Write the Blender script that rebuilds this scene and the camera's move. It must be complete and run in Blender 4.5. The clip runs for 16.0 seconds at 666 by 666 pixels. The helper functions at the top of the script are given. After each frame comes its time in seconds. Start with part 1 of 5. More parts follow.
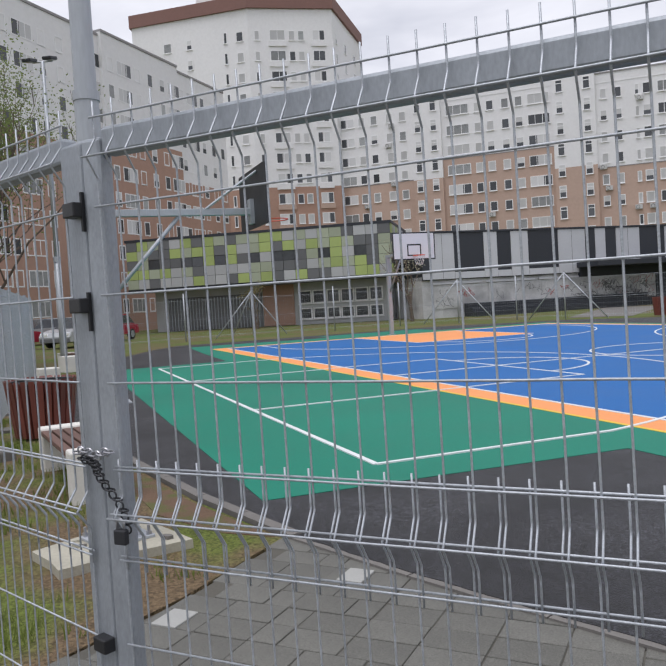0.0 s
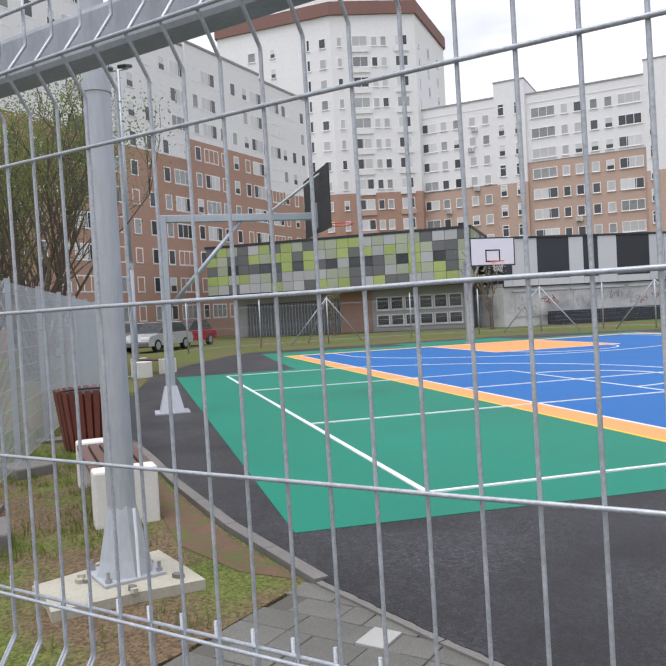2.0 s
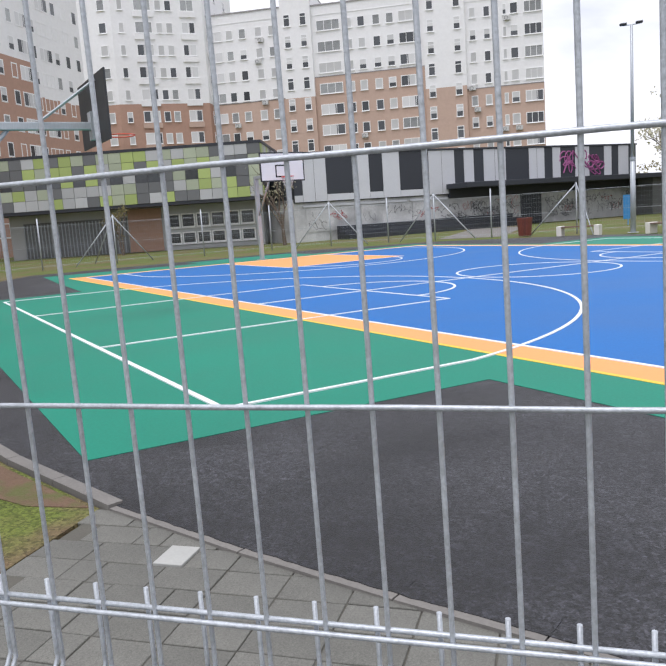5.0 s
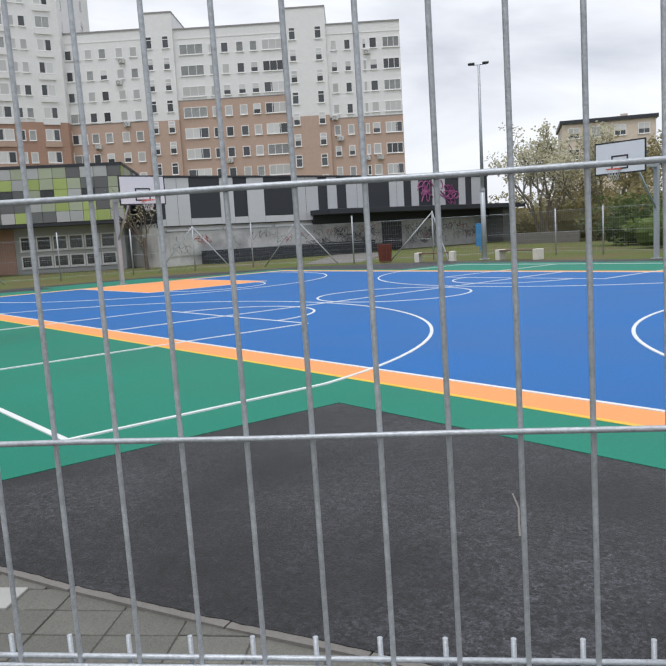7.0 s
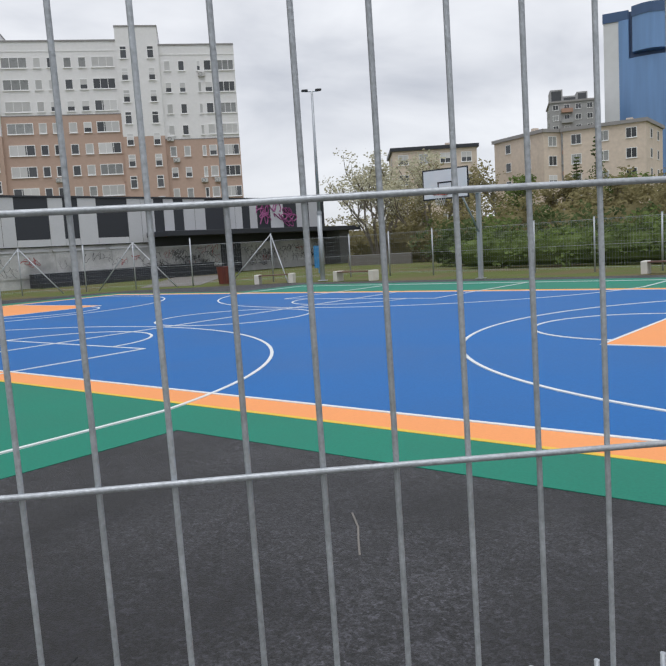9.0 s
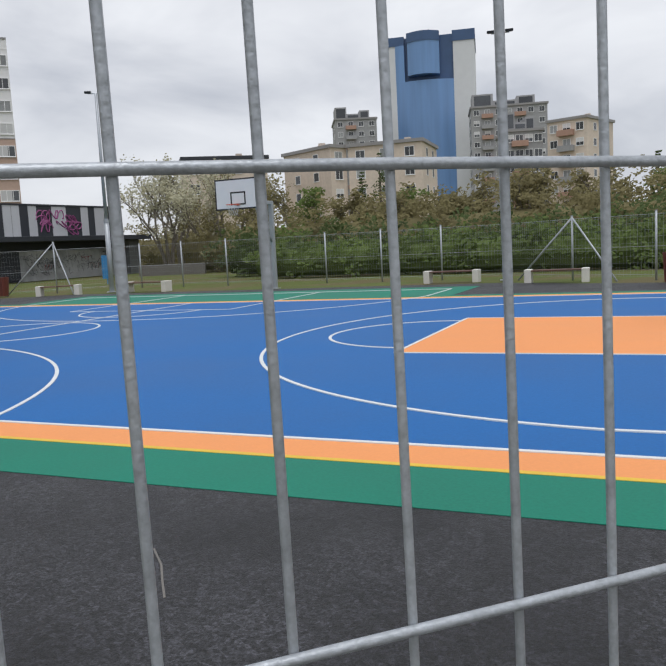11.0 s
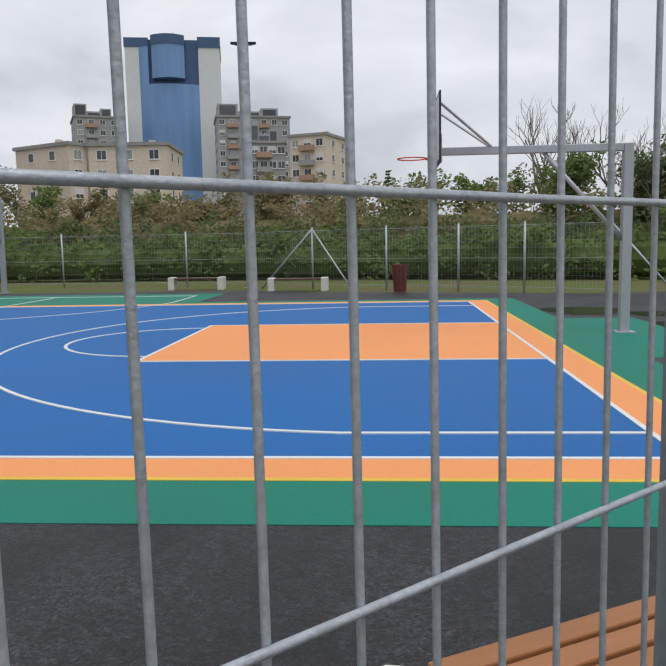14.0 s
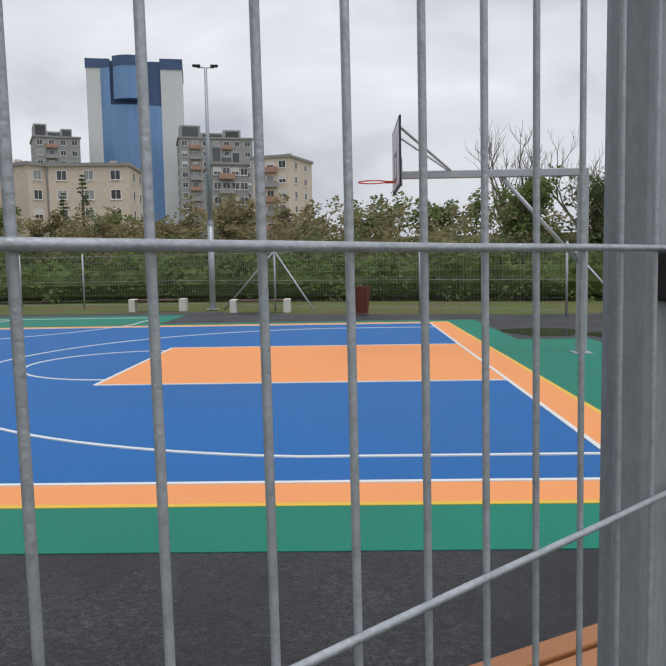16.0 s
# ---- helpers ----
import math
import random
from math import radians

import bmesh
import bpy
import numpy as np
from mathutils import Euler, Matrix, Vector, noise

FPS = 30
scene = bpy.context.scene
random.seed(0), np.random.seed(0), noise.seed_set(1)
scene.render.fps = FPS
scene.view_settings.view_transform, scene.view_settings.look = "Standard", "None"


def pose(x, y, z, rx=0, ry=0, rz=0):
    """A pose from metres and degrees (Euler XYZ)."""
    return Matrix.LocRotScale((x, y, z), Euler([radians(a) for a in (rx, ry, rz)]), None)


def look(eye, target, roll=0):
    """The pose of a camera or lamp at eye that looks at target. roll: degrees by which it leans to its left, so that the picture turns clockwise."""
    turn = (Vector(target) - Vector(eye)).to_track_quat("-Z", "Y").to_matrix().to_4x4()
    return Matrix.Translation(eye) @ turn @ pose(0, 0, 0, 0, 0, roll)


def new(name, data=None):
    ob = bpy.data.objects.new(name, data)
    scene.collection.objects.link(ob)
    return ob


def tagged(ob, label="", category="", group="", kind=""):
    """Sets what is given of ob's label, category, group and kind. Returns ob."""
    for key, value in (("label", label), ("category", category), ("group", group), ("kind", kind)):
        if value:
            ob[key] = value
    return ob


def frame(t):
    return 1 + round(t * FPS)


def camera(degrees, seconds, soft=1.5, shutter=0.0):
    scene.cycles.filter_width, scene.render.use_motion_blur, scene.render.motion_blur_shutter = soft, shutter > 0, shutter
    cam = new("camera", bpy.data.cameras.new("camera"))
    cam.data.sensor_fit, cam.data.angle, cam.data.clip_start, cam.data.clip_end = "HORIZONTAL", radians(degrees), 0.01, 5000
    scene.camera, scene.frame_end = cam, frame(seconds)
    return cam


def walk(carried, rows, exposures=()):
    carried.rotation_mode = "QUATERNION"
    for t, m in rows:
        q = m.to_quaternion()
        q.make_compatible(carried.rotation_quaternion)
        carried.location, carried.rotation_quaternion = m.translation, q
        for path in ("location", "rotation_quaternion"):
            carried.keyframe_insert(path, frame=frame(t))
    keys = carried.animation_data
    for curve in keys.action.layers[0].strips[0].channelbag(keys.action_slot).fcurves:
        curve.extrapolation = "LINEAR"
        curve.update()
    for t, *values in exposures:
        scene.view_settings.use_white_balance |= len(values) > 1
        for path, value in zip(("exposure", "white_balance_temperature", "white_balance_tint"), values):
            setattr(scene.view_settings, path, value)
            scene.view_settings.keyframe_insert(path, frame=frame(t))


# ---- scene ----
cam = camera(47.2, 16.0, soft=1.6)
PATH = [
    (0.00, -0.861, -6.207, 1.503, 87.63, 3.35, 69.20),
    (0.50, -0.991, -5.983, 1.519, 88.19, 3.12, 73.21),
    (0.70, -1.018, -5.933, 1.511, 87.83, 3.67, 74.08),
    (1.00, -1.146, -5.929, 1.503, 86.63, 3.43, 74.23),
    (1.30, -1.284, -5.887, 1.517, 87.76, 4.64, 73.94),
    (1.50, -1.339, -5.858, 1.520, 88.30, 4.81, 73.73),
    (2.00, -1.335, -5.727, 1.525, 88.42, 3.01, 75.36),
    (2.50, -1.407, -5.714, 1.508, 85.06, 4.11, 75.10),
    (3.00, -1.436, -5.696, 1.501, 82.62, 4.26, 70.26),
    (3.50, -1.426, -5.697, 1.502, 81.85, 4.47, 67.67),
    (4.00, -1.413, -5.701, 1.500, 81.82, 4.08, 64.54),
    (4.50, -1.412, -5.692, 1.499, 81.43, 3.94, 62.09),
    (7.00, -1.264, -5.565, 1.508, 82.55, 3.23, 50.07),
    (7.50, -1.296, -5.600, 1.509, 82.56, 2.94, 47.03),
    (8.00, -1.245, -5.553, 1.511, 83.01, 2.74, 44.11),
    (8.50, -1.245, -5.548, 1.512, 83.21, 3.05, 41.28),
    (10.80, -1.439, -5.316, 1.515, 83.78, 3.28, 24.34),
    (11.00, -1.442, -5.316, 1.516, 83.42, 2.93, 22.72),
    (11.20, -1.442, -5.307, 1.513, 82.91, 1.77, 21.38),
    (11.50, -1.449, -5.296, 1.512, 82.43, 1.38, 19.33),
    (11.70, -1.455, -5.293, 1.513, 82.31, 1.62, 18.05),
    (12.00, -1.464, -5.282, 1.514, 82.26, 0.68, 16.22),
    (12.20, -1.458, -5.280, 1.517, 82.40, 0.87, 14.61),
    (12.50, -1.447, -5.279, 1.522, 82.63, 1.15, 12.21),
    (13.00, -1.431, -5.277, 1.526, 83.34, 0.91, 8.89),
    (13.20, -1.426, -5.276, 1.527, 83.43, 1.05, 7.56),
    (13.50, -1.419, -5.269, 1.527, 83.41, 0.90, 5.85),
    (14.00, -1.407, -5.251, 1.524, 83.27, 1.03, 3.95),
    (14.30, -1.397, -5.244, 1.523, 83.42, 1.24, 2.54),
    (14.50, -1.390, -5.241, 1.524, 83.51, 1.38, 1.71),
    (15.00, -1.376, -5.237, 1.522, 83.58, 1.30, -0.04),
    (15.50, -1.376, -5.237, 1.526, 84.00, 1.41, -0.38),
    (16.00, -1.384, -5.241, 1.539, 84.80, 0.95, 1.19),
]
EXPOSURE = [(t, stops, 6230 if t < 5 else 6290, 14 if t < 5 else 10) for t, stops in ((0.0, 0.44), (0.5, 0.43), (1.0, 0.66), (2.0, 0.82), (2.5, 0.74), (3.0, 0.84), (3.5, 1.08), (4.5, 0.97), (7.0, 0.55), (8.5, 0.37), (11.0, 0.26), (13.0, 0.2), (16.0, 0.2))]
walk(cam, [(t, pose(*p)) for t, *p in PATH], EXPOSURE)

# ---- world and sun: bright overcast ----
world = bpy.data.worlds.new("overcast_sky")
scene.world = world
world.use_nodes = True
wn, wl = world.node_tree.nodes, world.node_tree.links
wn.clear()
w_out = wn.new("ShaderNodeOutputWorld")
w_sky = wn.new("ShaderNodeTexSky")
w_sky.sky_type, w_sky.sun_disc = "NISHITA", False
w_sky.sun_elevation, w_sky.sun_rotation = radians(48), radians(150)
w_bg = wn.new("ShaderNodeBackground")
w_bg.inputs["Strength"].default_value = 0.08
wl.new(w_sky.outputs["Color"], w_bg.inputs["Color"])
w_tc = wn.new("ShaderNodeTexCoord")
w_map = wn.new("ShaderNodeMapping")
w_map.inputs["Scale"].default_value = (1.0, 1.0, 2.2)
w_map.inputs["Location"].default_value = (1.7, 0.4, 0.9)
wl.new(w_tc.outputs["Generated"], w_map.inputs["Vector"])
w_noise = wn.new("ShaderNodeTexNoise")
w_noise.inputs["Scale"].default_value = 3.4
w_noise.inputs["Detail"].default_value = 5.0
w_noise.inputs["Roughness"].default_value = 0.52
w_noise.inputs["Distortion"].default_value = 0.35
wl.new(w_map.outputs["Vector"], w_noise.inputs["Vector"])
w_ramp = wn.new("ShaderNodeValToRGB")
w_ramp.color_ramp.elements[0].position, w_ramp.color_ramp.elements[0].color = 0.34, (0.56, 0.575, 0.62, 1)
w_ramp.color_ramp.elements[1].position, w_ramp.color_ramp.elements[1].color = 0.72, (0.95, 0.95, 0.96, 1)
w_mid = w_ramp.color_ramp.elements.new(0.53)
w_mid.color = (0.78, 0.785, 0.81, 1)
wl.new(w_noise.outputs["Fac"], w_ramp.inputs["Fac"])
w_cloud = wn.new("ShaderNodeBackground")
w_cloud.inputs["Strength"].default_value = 0.82
wl.new(w_ramp.outputs["Color"], w_cloud.inputs["Color"])
w_mix = wn.new("ShaderNodeMixShader")
w_mix.inputs["Fac"].default_value = 0.94
wl.new(w_bg.outputs["Background"], w_mix.inputs[1])
wl.new(w_cloud.outputs["Background"], w_mix.inputs[2])
wl.new(w_mix.outputs["Shader"], w_out.inputs["Surface"])
sun = new("sun", bpy.data.lights.new("sun", "SUN"))
sun.data.energy, sun.data.angle, sun.data.color = 1.35, radians(30), (1.0, 0.98, 0.95)
sun.matrix_world = look((0, 0, 40), (-6, 10, 0))


# ---- materials ----
def mat(name, color, rough=0.6, metal=0.0, var=0.12, scale=6.0, fine=60.0, bump=0.15, spec=0.5, rand=0.0, stretch=(1, 1, 1), depth=0.004):
    """A painted or mineral surface: two scales of tone variation, fine relief, optional tone per piece."""
    m = bpy.data.materials.new(name)
    m.use_nodes = True
    n, l = m.node_tree.nodes, m.node_tree.links
    b = n["Principled BSDF"]
    b.inputs["Roughness"].default_value = rough
    b.inputs["Metallic"].default_value = metal
    b.inputs["Specular IOR Level"].default_value = spec
    tc = n.new("ShaderNodeTexCoord")
    mp = n.new("ShaderNodeMapping")
    mp.inputs["Scale"].default_value = stretch
    l.new(tc.outputs["Object"], mp.inputs["Vector"])
    big = n.new("ShaderNodeTexNoise")
    big.inputs["Scale"].default_value, big.inputs["Detail"].default_value = scale, 4.0
    small = n.new("ShaderNodeTexNoise")
    small.inputs["Scale"].default_value, small.inputs["Detail"].default_value = fine, 3.0
    l.new(mp.outputs["Vector"], big.inputs["Vector"])
    l.new(mp.outputs["Vector"], small.inputs["Vector"])
    add = n.new("ShaderNodeMath")
    add.operation = "ADD"
    l.new(big.outputs["Fac"], add.inputs[0])
    l.new(small.outputs["Fac"], add.inputs[1])
    val = n.new("ShaderNodeMapRange")
    val.inputs["From Min"].default_value, val.inputs["From Max"].default_value = 0.55, 1.45
    val.inputs["To Min"].default_value, val.inputs["To Max"].default_value = 1.0 - var, 1.0 + var
    l.new(add.outputs[0], val.inputs["Value"])
    src = val.outputs["Result"]
    if rand:
        info = n.new("ShaderNodeObjectInfo")
        rr = n.new("ShaderNodeMapRange")
        rr.inputs["To Min"].default_value, rr.inputs["To Max"].default_value = 1.0 - rand, 1.0 + rand
        l.new(info.outputs["Random"], rr.inputs["Value"])
        mul = n.new("ShaderNodeMath")
        mul.operation = "MULTIPLY"
        l.new(src, mul.inputs[0])
        l.new(rr.outputs["Result"], mul.inputs[1])
        src = mul.outputs[0]
    hsv = n.new("ShaderNodeHueSaturation")
    hsv.inputs["Color"].default_value = (*color, 1)
    l.new(src, hsv.inputs["Value"])
    l.new(hsv.outputs["Color"], b.inputs["Base Color"])
    rg = n.new("ShaderNodeMapRange")
    rg.inputs["To Min"].default_value, rg.inputs["To Max"].default_value = max(0.03, rough - 0.1), min(1.0, rough + 0.1)
    l.new(big.outputs["Fac"], rg.inputs["Value"])
    l.new(rg.outputs["Result"], b.inputs["Roughness"])
    if bump:
        bp = n.new("ShaderNodeBump")
        bp.inputs["Strength"].default_value, bp.inputs["Distance"].default_value = bump, depth
        l.new(small.outputs["Fac"], bp.inputs["Height"])
        l.new(bp.outputs["Normal"], b.inputs["Normal"])
    return m


def mat_two(name, c1, c2, scale, lo=0.45, hi=0.55, rough=0.9, fine=40.0, bump=0.4, depth=0.01, detail=6.0, spec=0.3):
    """Two tones blended by noise (grass and soil, stained concrete, wet asphalt with sheen patches in its colour)."""
    m = mat(name, c1, rough, 0.0, 0.2, scale * 2.3, fine, bump, spec, 0.0, (1, 1, 1), depth)
    n, l = m.node_tree.nodes, m.node_tree.links
    b = n["Principled BSDF"]
    first = b.inputs["Base Color"].links[0].from_socket
    tc = n.new("ShaderNodeTexCoord")
    no = n.new("ShaderNodeTexNoise")
    no.inputs["Scale"].default_value, no.inputs["Detail"].default_value = scale, detail
    l.new(tc.outputs["Object"], no.inputs["Vector"])
    mr = n.new("ShaderNodeMapRange")
    mr.inputs["From Min"].default_value, mr.inputs["From Max"].default_value = lo, hi
    l.new(no.outputs["Fac"], mr.inputs["Value"])
    mx = n.new("ShaderNodeMix")
    mx.data_type = "RGBA"
    l.new(mr.outputs["Result"], mx.inputs[0])
    l.new(first, mx.inputs[6])
    mx.inputs[7].default_value = (*c2, 1)
    l.new(mx.outputs[2], b.inputs["Base Color"])
    return m


def speckle(m, scale, lo, hi):
    """Multiplies a surface's colour by coarse grains (aggregate, blades, chips)."""
    n, l = m.node_tree.nodes, m.node_tree.links
    b = n["Principled BSDF"]
    first = b.inputs["Base Color"].links[0].from_socket
    tc = n.new("ShaderNodeTexCoord")
    vo = n.new("ShaderNodeTexVoronoi")
    vo.inputs["Scale"].default_value = scale
    l.new(tc.outputs["Object"], vo.inputs["Vector"])
    sep = n.new("ShaderNodeSeparateColor")
    l.new(vo.outputs["Color"], sep.inputs["Color"])
    mr = n.new("ShaderNodeMapRange")
    mr.inputs["To Min"].default_value, mr.inputs["To Max"].default_value = lo, hi
    l.new(sep.outputs["Red"], mr.inputs["Value"])
    hs = n.new("ShaderNodeHueSaturation")
    l.new(first, hs.inputs["Color"])
    l.new(mr.outputs["Result"], hs.inputs["Value"])
    l.new(hs.outputs["Color"], b.inputs["Base Color"])
    return m


def leafy(m, share=0.45):
    """Lets part of the light through thin leaves."""
    n, l = m.node_tree.nodes, m.node_tree.links
    b = n["Principled BSDF"]
    out = n["Material Output"]
    tr = n.new("ShaderNodeBsdfTranslucent")
    l.new(b.inputs["Base Color"].links[0].from_socket, tr.inputs["Color"])
    mx = n.new("ShaderNodeMixShader")
    mx.inputs["Fac"].default_value = share
    l.new(b.outputs["BSDF"], mx.inputs[1])
    l.new(tr.outputs["BSDF"], mx.inputs[2])
    l.new(mx.outputs["Shader"], out.inputs["Surface"])
    return m


M = {}
# the lighter second tone paints patchy sheen into the asphalt colour
M["asphalt"] = mat_two("asphalt", (0.005, 0.005, 0.007), (0.025, 0.025, 0.0295), 0.9, 0.34, 0.68, 0.52, 90.0, 1.0, 0.012, 9.0, 0.5)
speckle(speckle(speckle(M["asphalt"], 64.0, 0.15, 2.0), 130.0, 0.3, 1.8), 26.0, 0.6, 1.4)
M["green"] = mat("court_paint_green", (0.009, 0.185, 0.122), 0.6, 0, 0.2, 0.5, 45.0, 0.12, 0.22)
M["blue"] = mat("court_paint_blue", (0.008, 0.116, 0.36), 0.58, 0, 0.16, 0.35, 45.0, 0.12, 0.25)
M["orange"] = mat("court_paint_orange", (0.80, 0.31, 0.105), 0.7, 0, 0.06, 0.7, 45.0, 0.10, 0.4)
M["line"] = mat("line_paint_white", (0.68, 0.70, 0.70), 0.6, 0, 0.08, 3.0, 60.0, 0.1)
M["yellow"] = mat("line_paint_yellow", (0.72, 0.46, 0.04), 0.6, 0, 0.08, 3.0, 60.0, 0.1)
M["grass"] = mat_two("worn_grass", (0.12, 0.15, 0.03), (0.16, 0.112, 0.064), 1.1, 0.40, 0.56, 0.95, 70.0, 1.0, 0.03)
M["grass_far"] = mat_two("grass_verge", (0.10, 0.125, 0.030), (0.13, 0.11, 0.05), 0.35, 0.45, 0.6, 0.95, 30.0, 1.0, 0.03)
speckle(M["grass"], 60.0, 0.6, 1.45)
M["blade"] = mat("grass_blades", (0.15, 0.19, 0.042), 0.85, 0, 0.35, 1.5, 20.0, 0.0, 0.3)
M["soil"] = mat_two("bare_soil", (0.15, 0.095, 0.062), (0.11, 0.115, 0.04), 3.4, 0.47, 0.6, 0.95, 60.0, 1.0, 0.02)
M["paver"] = mat("concrete_paver", (0.122, 0.120, 0.106), 0.72, 0, 0.24, 4.0, 70.0, 0.5, 0.4, 0.12)
speckle(M["paver"], 260.0, 0.8, 1.2)
M["joint"] = mat("joint_sand", (0.085, 0.08, 0.066), 0.95, 0, 0.2, 5.0, 80.0, 0.4)
M["kerb"] = mat("kerb_concrete", (0.16, 0.15, 0.138), 0.85, 0, 0.2, 3.0, 60.0, 0.5)
M["slab"] = mat("footing_concrete", (0.38, 0.36, 0.29), 0.85, 0, 0.2, 3.0, 50.0, 0.5)
M["white_tile"] = mat("pale_tile", (0.34, 0.34, 0.32), 0.6, 0, 0.1, 6.0, 60.0, 0.2)
M["galv"] = mat("galvanised_steel", (0.36, 0.385, 0.415), 0.55, 0.4, 0.20, 14.0, 160.0, 0.15, 0.5, 0.0, (1, 1, 0.4), 0.001)
M["wire"] = mat("galvanised_wire", (0.43, 0.455, 0.485), 0.46, 0.4, 0.28, 60.0, 320.0, 0.9, 0.5, 0.08, (1, 1, 1), 0.0006)
M["pole"] = mat("zinc_pole", (0.42, 0.445, 0.475), 0.5, 0.35, 0.14, 3.0, 50.0, 0.1, 0.5, 0.0, (1, 1, 0.15))
M["black"] = mat("black_plastic", (0.016, 0.016, 0.018), 0.45, 0, 0.1, 30.0, 150.0, 0.1)
M["darkmetal"] = mat("dark_metal", (0.035, 0.036, 0.04), 0.5, 0.3, 0.1, 10.0, 90.0, 0.1)
M["board_white"] = mat("backboard_white", (0.74, 0.75, 0.77), 0.4, 0, 0.05, 2.0, 40.0, 0.05)
M["board_back"] = mat("backboard_dark", (0.028, 0.03, 0.034), 0.5, 0, 0.08, 3.0, 40.0, 0.05)
M["rim"] = mat("rim_orange_red", (0.62, 0.075, 0.03), 0.45, 0, 0.08, 12.0, 90.0, 0.05)
M["net"] = mat("net_cord", (0.6, 0.6, 0.6), 0.9, 0, 0.1, 12.0, 90.0, 0.0)
M["f_white"] = mat("render_white", (0.80, 0.795, 0.795), 0.85, 0, 0.06, 0.12, 3.0, 0.1)
M["f_salmon"] = mat("render_salmon", (0.51, 0.37, 0.30), 0.85, 0, 0.08, 0.12, 3.0, 0.1)
M["f_brown"] = mat("render_brown", (0.42, 0.262, 0.198), 0.85, 0, 0.10, 0.12, 3.0, 0.1)
M["f_roof"] = mat("parapet_red_brown", (0.23, 0.125, 0.105), 0.8, 0, 0.08, 0.3, 4.0, 0.1)
M["f_cap"] = mat("parapet_grey", (0.30, 0.29, 0.29), 0.7, 0, 0.08, 0.4, 5.0, 0.1)
M["frame"] = mat("window_frame_white", (0.84, 0.84, 0.84), 0.5, 0, 0.05, 2.0, 20.0, 0.0)
M["glass"] = mat("window_glass", (0.06, 0.065, 0.072), 0.12, 0, 0.3, 0.5, 4.0, 0.0, 0.6, 0.4)
M["curtain"] = mat("curtained_glass", (0.30, 0.31, 0.31), 0.3, 0, 0.25, 1.5, 8.0, 0.0, 0.6, 0.3)
M["shutter"] = mat("rolled_shutter", (0.62, 0.62, 0.62), 0.6, 0, 0.06, 1.0, 10.0, 0.1, 0.4, 0.12)
M["ac"] = mat("air_conditioner_white", (0.55, 0.55, 0.54), 0.5, 0, 0.06, 2.0, 20.0, 0.0)
M["p_lime"] = mat("panel_lime", (0.37, 0.455, 0.155), 0.5, 0, 0.08, 1.0, 20.0, 0.05, 0.5, 0.12)
M["p_pale"] = mat("panel_pale_green", (0.38, 0.42, 0.31), 0.5, 0, 0.08, 1.0, 20.0, 0.05, 0.5, 0.1)
M["p_grey"] = mat("panel_light_grey", (0.44, 0.45, 0.455), 0.5, 0, 0.06, 1.0, 20.0, 0.05, 0.5, 0.1)
M["p_dark"] = mat("panel_dark_grey", (0.14, 0.145, 0.15), 0.5, 0, 0.06, 1.0, 20.0, 0.05, 0.5, 0.1)
M["s_light"] = mat("cladding_pale_grey", (0.58, 0.59, 0.62), 0.5, 0, 0.06, 0.6, 12.0, 0.05, 0.5, 0.05)
M["s_dark"] = mat("cladding_anthracite", (0.030, 0.034, 0.044), 0.5, 0, 0.08, 0.6, 12.0, 0.05, 0.5, 0.1)
M["s_wall"] = mat_two("stained_concrete_wall", (0.56, 0.56, 0.56), (0.32, 0.32, 0.325), 0.55, 0.48, 0.68, 0.85, 12.0, 0.3, 0.01, 7.0)
M["graffiti"] = mat("spray_paint_dark", (0.045, 0.045, 0.05), 0.6, 0, 0.2, 4.0, 30.0, 0.0)
M["graffiti_pink"] = mat("spray_paint_pink", (0.36, 0.10, 0.26), 0.6, 0, 0.2, 4.0, 30.0, 0.0)
M["graffiti_blue"] = mat("sign_blue", (0.03, 0.20, 0.45), 0.5, 0, 0.1, 4.0, 30.0, 0.0)
M["graffiti_red"] = mat("spray_paint_red", (0.35, 0.06, 0.06), 0.6, 0, 0.2, 4.0, 30.0, 0.0)
# tower blue is lightened: distance haze is mixed into the cladding colour
M["t_blue"] = mat("tower_blue_cladding", (0.165, 0.30, 0.55), 0.35, 0, 0.22, 0.05, 0.5, 0.0, 0.5, 0.0, (1, 1, 0.08))
M["t_dark"] = mat("tower_dark_blue", (0.05, 0.10, 0.21), 0.35, 0, 0.12, 0.05, 0.5, 0.0)
M["t_white"] = mat("tower_pale_panel", (0.66, 0.67, 0.68), 0.6, 0, 0.06, 0.05, 0.5, 0.0)
M["b_cream"] = mat("old_render_cream", (0.68, 0.58, 0.49), 0.9, 0, 0.15, 0.15, 2.0, 0.1)
M["b_grey"] = mat("old_concrete_grey", (0.34, 0.34, 0.345), 0.9, 0, 0.15, 0.15, 2.0, 0.1)
M["wood"] = mat("bench_wood_orange", (0.33, 0.135, 0.048), 0.5, 0, 0.22, 3.0, 50.0, 0.3, 0.5, 0.12, (1, 12, 12), 0.002)
M["wood_dark"] = mat("bench_wood_brown", (0.125, 0.070, 0.055), 0.6, 0, 0.2, 3.0, 50.0, 0.3, 0.4, 0.15, (1, 12, 12), 0.002)
M["bench_white"] = mat("bench_block_white", (0.66, 0.64, 0.59), 0.75, 0, 0.10, 3.0, 50.0, 0.3)
M["bin"] = mat("bin_slat_red_brown", (0.16, 0.046, 0.036), 0.45, 0, 0.15, 6.0, 60.0, 0.2, 0.5, 0.2)
M["bark"] = mat("bark", (0.12, 0.092, 0.072), 0.95, 0, 0.25, 5.0, 40.0, 0.7)
